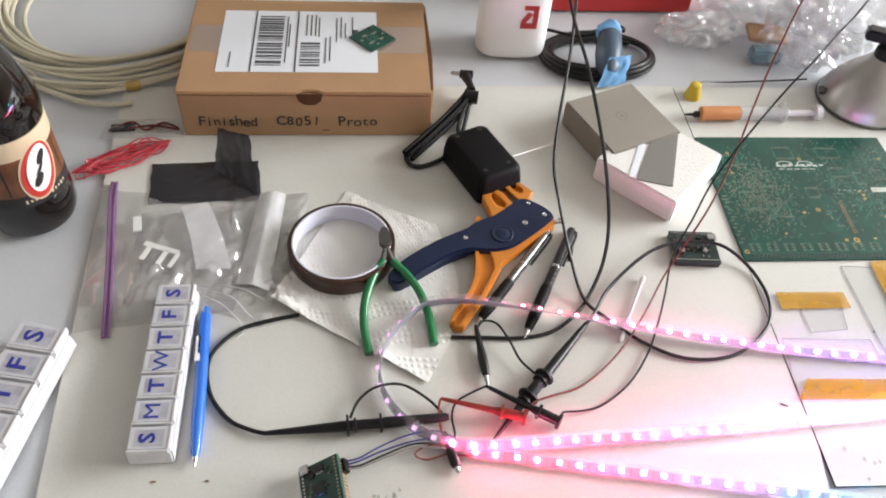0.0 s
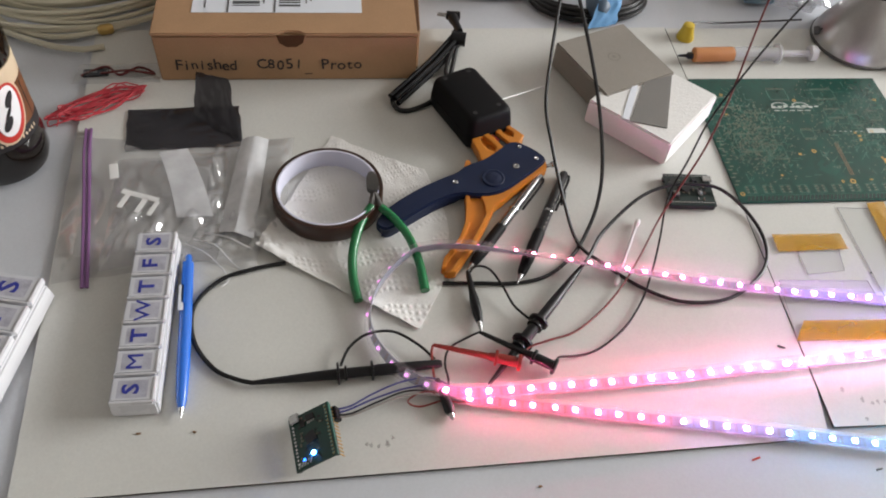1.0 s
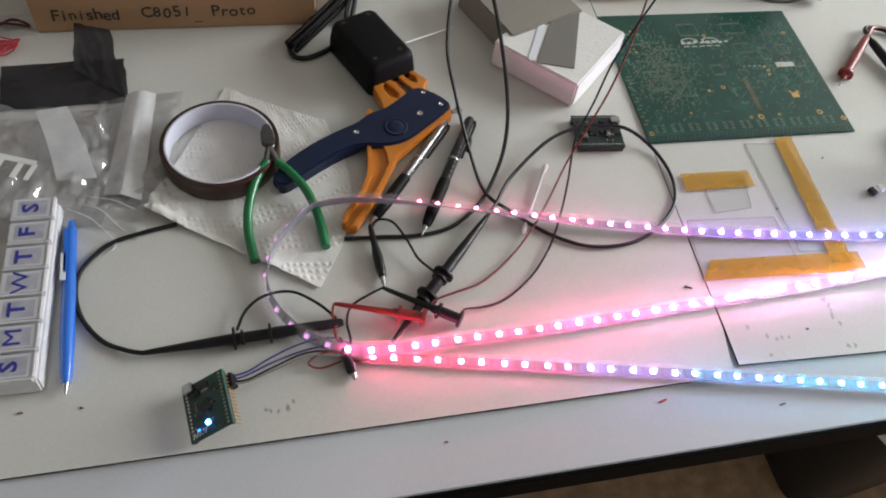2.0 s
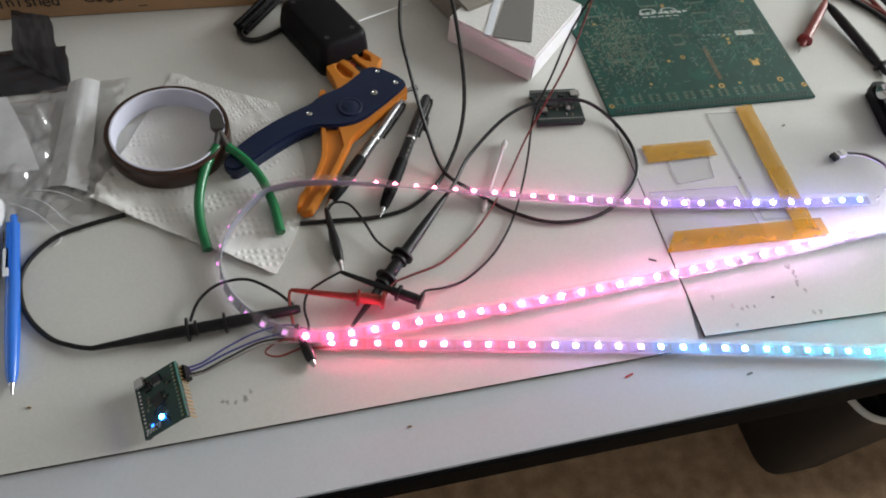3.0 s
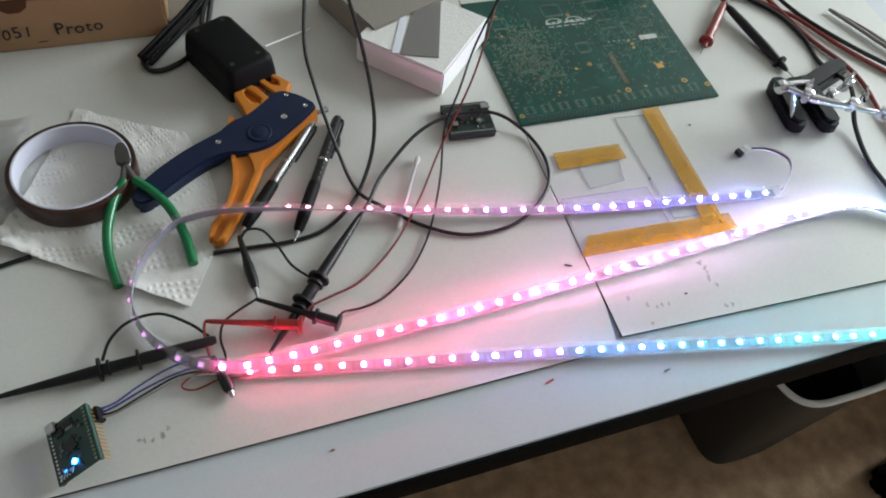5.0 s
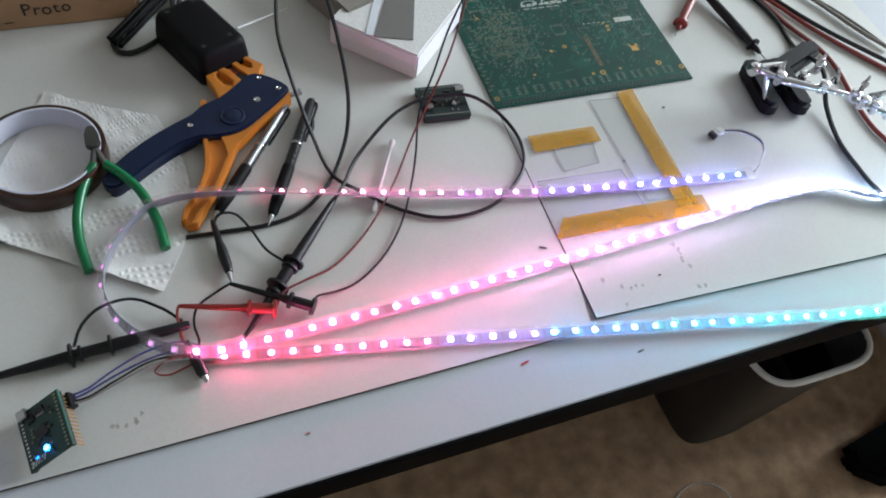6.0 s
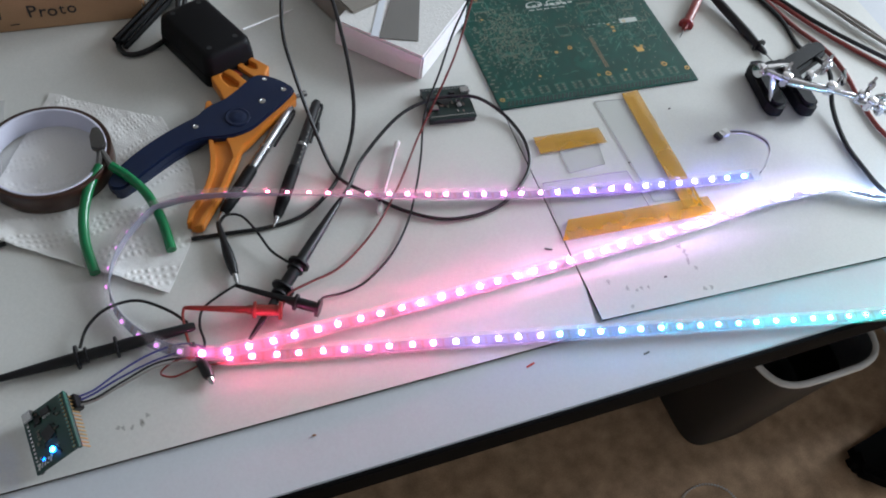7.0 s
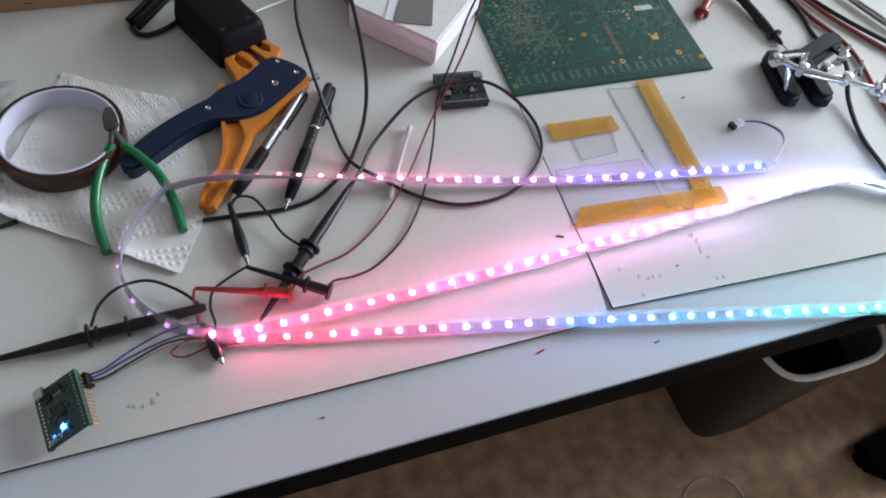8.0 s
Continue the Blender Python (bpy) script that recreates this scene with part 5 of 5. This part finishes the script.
# ---- helping hand ----
def helping_hand():
    th = thing("helping_hand", 545, 165, 0, label="soldering helping hand with a black cast base and chrome arms", category="helping hand")
    for a, b in (((520, 190), (511, 142)), ((551, 186), (545, 134)), ((556, 184), (604, 202))):
        a, b = Vector(a), Vector(b)
        d = (b - a).normalized()
        n = Vector((-d.y, d.x)) * 11
        turn = (0, 0.6, 1.2, 1.57, 1.94, 2.54, 3.14)
        pts = [b - n * math.cos(t) + d * 11 * math.sin(t) for t in turn] + [a + n * math.cos(t) - d * 11 * math.sin(t) for t in turn]
        part("foot", prism([tuple(p) for p in pts], 0, 17 + 0.3 * a.x / 100, 4.0), M_MATTE, th, "black cast iron foot")
    part("waist", prism([(516, 192), (540, 199), (566, 196), (560, 172), (540, 160), (520, 168)], 3, 15.5, 3), M_MATTE, th)
    part("post", rod((547, 170, 14), (522, 134, 43), [(0, 5), (0.3, 4), (1, 4)]), M_CHROME, th)
    part("arm", rod((505, 140, 45), (543, 119, 45), [(0, 3.4), (0.05, 4.2), (0.95, 4.2), (1, 3.4)]), M_CHROME, th, "chrome sleeve")
    part("arm", rod((489, 159, 45), (509, 138, 45), [(0, 2.4), (0.05, 2.8), (1, 2.8)]), M_CHROME, th)
    part("arm", rod((543, 119, 45), (566, 104, 45), [(0, 2.6), (0.95, 2.8), (1, 2.4)]), M_CHROME, th, "chrome cross rod")
    part("arm", rod((562, 100, 45), (600, 62, 45), [(0, 2.6), (1, 2.6)]), M_CHROME, th)
    part("arm", rod((530, 138, 46), (556, 146, 54), [(0, 2.2), (1, 2.2)]), M_CHROME, th)
    # swivel joints with their wing nuts
    for x, y, z, turn in ((505, 143, 43, 30), (541, 120, 45, -32), (529, 138, 44, 55), (548, 142, 50, 20), (566, 102, 45, -40), (570, 92, 45, 15), (577, 84, 45, 70), (588, 73, 45, -30)):
        joint = joined(box(x, y, z - 6, 8.5, 6.5, 12, turn, 1.6), lathe([(2.5, 0), (4.6, 0.8), (4.6, 3.4), (3.0, 4.2)], x, y, z + 5, 14))
        part("joint", joint, M_CHROME, th)
    for x, y, z, turn in ((512, 152, 46, 35), (545, 141, 60, 25), (562, 128, 48, 60), (573, 104, 58, 40), (584, 92, 52, -20)):
        nut = part("wing_nut", lathe([(2.2, -6), (2.2, 0), (3.6, 0.6), (3.2, 4), (2.2, 5)], x, y, z, 12), M_CHROME, th)
        for s in (-1, 1):
            b = prism([(1.5, -0.9), (5, -1.5), (8, -1.2), (9, 0), (8, 1.2), (5, 1.5), (1.5, 0.9)], 0.5, 6, 0.6)
            b.transform(at(x, y, z, 0, -24 * s, turn + (90 - 90 * s)))
            part("wing", b, M_CHROME, nut)
    part("clip", joined(rod((498, 154, 46), (503, 143, 15), [(0, 1.8), (0.3, 3.2), (0.7, 2.6), (1, 1.0)], 10), rod((501, 157, 44), (504, 146, 14), [(0, 1.6), (0.3, 2.6), (1, 0.9)], 10)), M_CHROME, th, "chrome alligator clip")
    part("clip", joined(rod((493, 161, 44), (483, 160, 45), [(0, 3), (0.25, 4.6), (0.4, 7), (0.95, 7), (1, 6)], 18), rod((494, 161, 45), (519, 160, 46), [(0, 3.6), (0.7, 2.8), (1, 1.6)], 12)), M_CHROME, th, "round chrome clamp head")


helping_hand()

# ---- meter probes and their leads ----
def meter_probe(a, b, mat, lead, label):
    a, b = Vector(a), Vector(b)
    th = thing("meter_probe", (a.x + b.x) / 2, (a.y + b.y) / 2, 0, label=label, category="probe", group="meter probes")
    w = (b - a)
    part("needle", rod(a, a + w.normalized() * 16, [(0, 0.2), (0.1, 0.6), (1, 0.8)], 8), M_DARKSTEEL, th, "steel needle tip")
    s = a + w.normalized() * 14
    part("grip", rod(s, b, [(0, 2), (0.05, 3.4), (0.12, 3.8), (0.3, 5.2), (0.7, 5.2), (0.92, 4.4), (1, 2.6)]), mat, th)
    part("finger_guard", flange(s.lerp(b, 0.12), w, 8, 3), mat, th)
    part("lead", tube(lead, 2.5, 8), M_CABLE if mat is M_BLACK else M_REDLEAD, th)


meter_probe((469, 262, 3), (540, 332, 8), M_REDGRIP, [(540, 332, 8), (556, 346, 7), (580, 340, 4), (606, 310, 3), (618, 296, 3), (646, 232, 3), (690, 160, 3), (740, 90, 3)], "red multimeter probe with a needle tip")
meter_probe((555, 203, 3), (538, 326, 9), M_BLACK, [(538, 326, 9), (546, 346, 7), (575, 340, 4), (600, 303, 3), (606, 262, 3), (600, 220, 3), (588, 165, 22), (574, 125, 8), (563, 85, 3), (560, 50, 3), (562, 18, 3), (580, -20, 3)], "black multimeter probe with a needle tip")
for k, pts in enumerate((((600, 350, 4), (612, 262, 3), (628, 210, 3), (628, 172, 3), (616, 120, 3), (614, 80, 3), (630, 20, 3)), ((612, 360, 4), (622, 300, 5), (652, 236, 5), (700, 165, 5), (760, 80, 4)))):
    solo("meter_lead", tube(pts, 2.5, 8), (M_REDLEAD, M_CABLE)[k], ("dark red test lead trailing over the desk", "black test lead trailing over the desk")[k], "cable", "test leads")
tw = thing("tweezers", 700, 225, 0, label="plain grey steel tweezers lying on the desk", category="tweezers")
for s in (-1, 1):
    part("arm", sweep(spline([(668, 300, 4), (684 + s * 3, 262, 5), (698 + s * 3.5, 226, 5), (714, 190, 4)], 4), 2.2, 6), M_GREYROD, tw)

# ---- bags on the left ----
def bag_relief(seed, amp, edge=0.0):
    def f(u, v):
        z = amp * (0.9 * abs(wob(u * 3, v * 3, 1.0, seed)) + 0.55 * abs(wob(u * 6, v * 5, 1.0, seed + 3)) + 0.05 * wob(u * 16, v * 15, 1.0, seed + 5))
        k = min(1.0, 8 * min(u, 1 - u, v, 1 - v) + 0.05)
        return (2 * wob(u * 4, v * 4, 1.0, seed + 7), 2 * wob(u * 4, v * 4, 1.0, seed + 8), 0.4 + z * k)
    return f


zipbag = thing("zip_bag", -330, 230, 0, label="large clear zip bag with a purple closure lying flat", category="plastic bag", group="plastic bags")
part("film", sheet([(-404, 150, 0.2), (-268, 168, 0.2), (-240, 306, 0.2), (-412, 330, 0.2)], 70, 70, bag_relief(2, 6)), M_FILM, zipbag)
for dx in (0, 4.6):
    part("zip_rail", tube([(-377 + dx, 143, 2.5), (-382 + dx, 190, 6), (-390 + dx, 250, 6.5), (-398 + dx, 300, 5), (-402 + dx, 338, 2.5)], 1.5, 6), M_PURPLE, zipbag, "purple zip rail")
part("zip_band", sheet([(-377, 143, 2.5), (-372.4, 143, 2.5), (-397.4, 338, 2.5), (-402, 338, 2.5)], 3, 30,
                       lambda u, v: (2.4 * math.sin(math.pi * v), 0, 4.2 * math.sin(math.pi * v)), 0.3), M_ZIPBAND, zipbag, "translucent purple zip band")
M_INSERT = thin_film("white_insert", 0.48, 0.2, 0.2)
inner = thing("clear_bag", -330, 225, 0, label="crinkled clear bag holding white plastic parts", category="plastic bag", group="plastic bags")
part("film", sheet([(-366, 158, 3), (-272, 178, 3), (-262, 300, 3), (-366, 292, 3)], 80, 80, bag_relief(12, 17)), M_FILM, inner)
part("insert", sheet([(-304, 212, 9), (-272, 212, 9), (-300, 294, 14), (-326, 290, 14)], 14, 14, lambda u, v: (8 * v * (1 - v), 0, 6 * math.sin(3 * v)), 0.3), M_INSERT, inner, "folded white plastic insert")
for x, y, w, h, turn in ((-338, 238, 36, 5.5, -22), (-352, 232, 5, 16, -22), (-336, 226, 5, 18, -22), (-325, 222, 4.5, 18, -22)):
    part("printed_bar", box(x, y, 11, w, h, 0.6, turn, 0.2), M_WHITE, inner, "white bar of a printed mark")
part("insert", box(-366, 272, 8, 8, 20, 2, 10, 0.5), M_WHITE, inner, "white plastic clip")
clam = thing("plastic_sleeve", -244, 248, 0, label="clear rounded plastic bag holding a long milky strip", category="plastic bag")
part("film", sheet([(-286, 196, 1), (-212, 190, 1), (-200, 318, 1), (-276, 314, 1)], 50, 60, bag_relief(33, 13)), M_FILM, clam)
part("strip", sheet([(-267, 196, 5), (-236, 186, 5), (-224, 306, 9), (-250, 308, 9)], 12, 30, lambda u, v: (0, 0, 5 * min(u, 1 - u) * 2 + 3.5 * max(0, v - 0.45) + 1.6 * abs(wob(u * 2, v * 4, 1.0, 5))), 0.4), M_FILMWHITE, clam, "long milky plastic strip")
skirt = thing("clear_bag", -262, 176, 0, label="loose clear film bag end with thin wire ties", category="plastic bag", group="plastic bags")
part("film", sheet([(-300, 172, 1), (-236, 152, 1), (-222, 215, 1), (-286, 206, 1)], 40, 40, bag_relief(44, 9)), M_FILM, skirt)
for pts in (((-288, 190, 3), (-268, 178, 8), (-252, 160, 3), (-238, 150, 1.2)), ((-296, 186, 3), (-274, 168, 8), (-256, 146, 2), (-262, 138, 1.2)), ((-280, 196, 4), (-258, 186, 9), (-238, 176, 3))):
    part("tie", tube(pts, 0.5, 5), M_WIREWHITE, skirt)
shield = thing("static_shield_bag", -305, 345, 0, label="dark translucent static-shielding bag with a folded corner", category="plastic bag", group="plastic bags")
part("film", sheet([(-362, 306, 1), (-250, 309, 1), (-256, 368, 1), (-366, 366, 1)], 40, 30, bag_relief(51, 3.5), 0.3), M_ESD, shield)
part("flap", sheet([(-300, 352, 4), (-252, 312, 3), (-264, 380, 26), (-298, 398, 22)], 24, 24, bag_relief(57, 3), 0.3), M_ESD, shield, "raised folded corner")


def tangle(cx, cy, n, seed):
    random.seed(seed)
    pts, c, d = [], math.cos(radians(39)), math.sin(radians(39))
    for k in range(n):
        a = k * 0.72
        u = (44 + random.uniform(-8, 6)) * math.sin(a)
        v = (13 + random.uniform(-5, 5)) * math.cos(a * 1.07) + 4 * math.sin(0.31 * k)
        pts.append((cx + c * u - d * v, cy + d * u + c * v, 1.2 + 7 * abs(math.sin(a * 1.7))))
    return tube(pts, 0.8, 5, 5)


solo("wire_tangle", joined(tangle(-393, 376, 60, 4), tangle(-398, 370, 34, 14)), M_PINK, "loose tangle of thin pink-red hook-up wire", "wire")
pk = thing("small_packet", -382, 424, 0, label="small flat dark packet with red wire inside", category="packet")
part("film", sheet([(-428, 408, 0.5), (-338, 408, 0.5), (-342, 440, 0.5), (-424, 440, 0.5)], 30, 16, bag_relief(71, 5)), M_FILM, pk)
part("wire", tube([(-420, 420, 2), (-396, 432, 4), (-380, 418, 4), (-362, 430, 4), (-345, 420, 3), (-372, 424, 5), (-400, 422, 3)], 1.3, 6), M_RED, pk)
part("strip", box(-405, 424, 1.2, 26, 12, 2.2, 4, 0.6), M_ESD, pk)

# ---- back of the desk ----
hose = thing("tubing_coil", -450, 640, 0, label="coil of ivory plastic tubing with a brass end", category="tubing")
random.seed(9)
for k in range(14):
    r, z = 112 + 4.6 * k + random.uniform(-5, 5), 3.0 + (k * 3) % 17
    ox, oy = random.uniform(-12, 12), random.uniform(-10, 10)
    ring = [(-440 + ox + r * 1.05 * math.cos(a), 664 + oy + r * math.sin(a), z + 3 * math.sin(3 * a + k)) for a in [radians(12 * q) for q in range(31)]]
    part("turn", sweep(spline(ring, 12), 2.7, 8), M_HOSE, hose)
part("free_end", tube([(-560, 560, 6), (-520, 505, 4), (-470, 474, 4), (-430, 462, 4), (-402, 466, 4)], 3.2, 8), M_HOSE, hose)
part("free_end", tube([(-330, 520, 10), (-360, 512, 7), (-400, 496, 5), (-450, 484, 4), (-500, 500, 4), (-560, 560, 6)], 3.0, 8), M_HOSE, hose)
part("fitting", rod((-412, 492, 6), (-396, 496, 6), [(0, 4), (0.2, 6), (0.8, 6), (1, 4)]), M_BRASS, hose, "brass fitting")


def jug():
    th = thing("solvent_jug", 47, 560, 0, 22, "milky white plastic solvent jug with a red mark", "jug")
    R = at(48, 578, 0, 0, 0, -4)
    b = prism([(-44, -16), (-30, -30), (30, -30), (44, -16), (44, 16), (30, 30), (-30, 30), (-44, 16)], 0, 165, 5, 2)
    b.transform(R)
    part("body", b, M_JUG, th)
    part("neck", lathe([(30, 0), (20, 20), (13, 26), (13, 44)], 48, 578, 164, 28), M_JUG, th)
    part("cap", lathe([(15, 0), (15.5, 1), (15.5, 18), (14, 20)], 48, 578, 207, 28), M_WHITE, th)
    m = joined(prism([(-2, 42), (14, 42), (14, 48), (3, 48), (9, 58), (4, 60), (-2, 50)], 0, 0.3, 0), prism([(0, 62), (14, 62), (14, 67), (0, 67)], 0, 0.3, 0), prism([(9, 48), (14, 48), (14, 62), (9, 62)], 0, 0.3, 0))
    m.transform(R @ at(8, -30.2, -6, 90, 0, 0) @ Matrix.Scale(1.25, 4))
    part("mark", m, M_LOGO, th, "plain red printed mark", False)


jug()
M_BLUEGREY = surface("blue_grey_wrap", (0.05, 0.085, 0.13), 0.4, vary=0.2)
coil = thing("cable_coil", 150, 545, 0, label="coiled thick black cable wrapped with blue tape", category="cable")
for k in range(5):
    lift = (0, 5, 9, 3, 7)[k]
    ring = [(158 + (73 - 3.2 * k) * math.cos(a), 552 + (46 - 2.2 * k) * math.sin(a) + (3 - k) * 1.6 * math.sin(a), 3.4 + lift * (0.5 - 0.5 * math.sin(a))) for a in [radians(15 * q + 40 * (k > 2)) for q in range(25 if k < 3 else 15)]]
    part("turn", sweep(spline(ring, 8), 3.2, 8), M_CABLE, coil)
part("wrap_core", rod((158, 500, 12), (172, 566, 30), [(0, 9), (0.12, 15), (0.5, 17), (0.88, 15), (1, 9)], 24), M_BLUEGREY, coil, "blue-grey wrap")
part("wrap_head", rod((160, 560, 26), (182, 572, 34), [(0, 10), (0.2, 14), (0.8, 13), (1, 8)], 20), M_BLUETAPE, coil, "blue tape round the end")
part("tape_wrap", sheet([(142, 484, 4), (178, 492, 5), (188, 514, 30), (158, 508, 31)], 12, 12, bag_relief(81, 2), 0.4), M_BLUETAPE, coil, "pale blue tape tag")
part("tail", tube([(60, 610, 5), (100, 606, 6), (140, 590, 8), (186, 602, 14), (196, 585, 22), (190, 566, 30)], 2.2, 7), M_CABLE, coil)

syr = thing("flux_syringe", 320, 428, 0, label="small syringe with an orange body and clear plunger", category="syringe")
part("nozzle", rod((236, 428, 8), (254, 428, 8), [(0, 1.2), (0.6, 2.2), (0.65, 4), (1, 4)], 12), M_BLACK, syr)
part("barrel", rod((253, 428, 9), (302, 428, 9), [(0, 5), (0.04, 8.5), (0.96, 8.5), (1, 8)]), M_SYR, syr, "orange filled barrel")
part("sleeve", rod((302, 428, 9), (358, 427, 9), [(0, 8.6), (0.94, 8.6), (0.95, 12), (1, 12)]), M_CLEAR, syr, "clear barrel end")
part("plunger", rod((342, 427, 9), (404, 427, 9), [(0, 4), (0.86, 4), (0.88, 9), (1, 9)]), M_WIREWHITE, syr, "white plunger")
cone = thing("yellow_cap", 260, 471, 0, label="yellow plastic cap on a thin black wire", category="cap")
part("cap", lathe([(10, 0), (10.5, 2), (7, 14), (6.5, 19), (5, 20)], 260, 471, 0, 24), M_YELLOW, cone)
part("wire", tube([(262, 473, 18), (276, 484, 13), (310, 494, 4), (360, 497, 3), (420, 500, 3)], 1.2, 6), M_CABLE, cone)


def metal_shade():
    th = thing("lamp_head", 490, 440, 0, label="bell-shaped brushed aluminium lamp head with a black bracket", category="lamp")
    x, y = 474, 458
    part("shade", lathe([(24, 0.5), (52, 0), (54, 1.5), (54, 5), (50, 17), (42, 32), (31, 46), (22, 56), (16, 64), (12, 68)], x, y, 0, 56), M_ALU, th)
    part("rim", lathe([(53.6, 0.6), (55.2, 1.4), (55.2, 4.0), (53.6, 4.8)], x, y, 0, 56, True), M_DARKSTEEL, th)
    part("collar", lathe([(13, 0), (14, 2), (14, 10), (12, 12)], x, y, 66, 24), M_BLACK, th)
    part("bracket", box(x + 6, y + 10, 78, 62, 18, 14, -28, 2.5), M_BLACK, th, "black bracket")
    part("bracket_arm", tube([(x + 16, y + 2, 84), (x + 13, y - 12, 74), (x + 8, y - 24, 58)], 4.5, 8), M_BLACK, th)
    part("bracket_arm", tube([(x + 26, y + 4, 86), (x + 70, y + 20, 116), (x + 120, y + 50, 150)], 7, 8), M_BLACK, th)
    part("lever", rod((418, 466, 12), (434, 458, 20), [(0, 5), (0.3, 5), (0.35, 2.5), (1, 2.5)], 12), M_DARKSTEEL, th)
    part("knob", rod((504, 414, 12), (518, 400, 12), [(0, 5), (0.4, 5), (0.45, 9), (1, 8)]), M_STEEL, th)


metal_shade()


def crumpled(cx, cy, rx, ry, h, seed):
    bm = bmesh.new()
    bmesh.ops.create_icosphere(bm, subdivisions=5, radius=1)
    for v in bm.verts:
        d = v.co.normalized()
        k = 1 + 0.50 * abs(noise.noise(d * 1.7 + Vector((seed, 0, 0)))) + 0.42 * abs(noise.noise(d * 3.6 + Vector((0, seed, 0)))) + 0.04 * abs(noise.noise(d * 8 + Vector((0, 0, seed)))) - 0.25
        v.co = Vector((cx + rx * k * d.x, cy + ry * k * d.y, max(0.3, h * 0.45 + h * 0.6 * k * d.z)))
    return bm


for cx, cy, rx, ry, h, s in ((300, 596, 52, 30, 30, 1), (425, 556, 52, 50, 74, 9), (500, 600, 70, 60, 90, 13), (400, 640, 70, 50, 60, 17)):
    solo("crumpled_bag", crumpled(cx, cy, rx, ry, h, s), M_BAGPILE, "crumpled clear plastic bag in a heap at the back", "plastic bag", "heap of bags", smooth=True)
solo("small_card", box(385, 570, 20, 50, 36, 6, -12, 1), M_CARD, "small brown card among the crumpled bags", "card")
M_PALEBLUE = surface("pale_blue_plastic", (0.22, 0.33, 0.40), 0.3, vary=0.2, stain=60)
solo("blue_part", box(378, 544, 0.5, 40, 20, 18, -6, 3), M_PALEBLUE, "pale blue part among the crumpled bags", "part")
red = thing("red_box", 215, 690, 0, label="red cardboard box standing at the back of the desk", category="box")
part("body", box(212, 700, 0, 200, 86, 74, -1, 1.5), M_REDBOX, red)
part("lid", box(212, 700, 74.2, 203, 89, 14, -1, 1.5), M_REDBOX, red)

# ---- floor ----
def waste_bin():
    x, y = 730, 100
    th = thing("waste_bin", x, y, -740, label="dark plastic waste bin with a white rim beside the desk", category="bin")
    def ring(rx, ry, z, n=40):
        return [Vector((x + rx * math.copysign(abs(math.cos(a)) ** 0.45, math.cos(a)), y + ry * math.copysign(abs(math.sin(a)) ** 0.45, math.sin(a)), z)) for a in [2 * math.pi * k / n for k in range(n)]]
    bm = bmesh.new()
    prev = None
    for rx, ry, z in ((72, 88, -739), (103, 128, -407), (105, 130, -405), (101, 126, -405), (70, 86, -734)):
        cur = [bm.verts.new(p) for p in ring(rx, ry, z)]
        if prev:
            for k in range(40):
                bm.faces.new((prev[k], prev[(k + 1) % 40], cur[(k + 1) % 40], cur[k]))
        else:
            bm.faces.new(cur[::-1])
        prev = cur
    bm.faces.new(prev)
    part("body", bm, M_BIN, th)
    # added grey skin: its paler colour stands in for light inside the bin
    bm = bmesh.new()
    prev = None
    for rx, ry, z in ((100, 125, -401), (90, 112, -530), (68, 84, -728), (16, 20, -726)):
        cur = [bm.verts.new(p) for p in ring(rx, ry, z)]
        if prev:
            for k in range(40):
                bm.faces.new((prev[k], prev[(k + 1) % 40], cur[(k + 1) % 40], cur[k]))
        prev = cur
    bm.faces.new(prev)
    bmesh.ops.solidify(bm, geom=bm.faces[:], thickness=0.8)
    part("lit_inside", bm, M_BINLIT, th, "added grey skin that makes the bin's inside look lit")
    loop = ring(104, 129, -403)
    part("rim", sweep(loop + loop[:2], 5.0, 10), M_WHITE, th, "white rolled rim")


waste_bin()
M_CASTOR = surface("dull_black_nylon", (0.006, 0.006, 0.006), 0.9, vary=0.2, bump=0.1, spec=0.03)
chair = thing("chair_base", 1000, -110, -740, label="black swivel chair foot on the carpet", category="chair")
part("leg", prism([(922, -80), (914, -116), (960, -156), (1110, -200), (1110, -30), (1040, -62)], -739, -694, 12), M_CASTOR, chair)
part("column", rod((1090, -115, -705), (1100, -115, -420), [(0, 34), (0.3, 28), (1, 26)], 24), M_CASTOR, chair)
beads = thing("bead_chain", 645, -75, -740, label="small ball chain lying in a ring on the carpet", category="chain")
bm = bmesh.new()
for k in range(60):
    a = 2 * math.pi * k / 60
    bmesh.ops.create_icosphere(bm, subdivisions=1, radius=2.2, matrix=Matrix.Translation((640 + 54 * math.cos(a), -92 + 44 * math.sin(a), -737)))
part("beads", bm, M_WIREWHITE, beads)
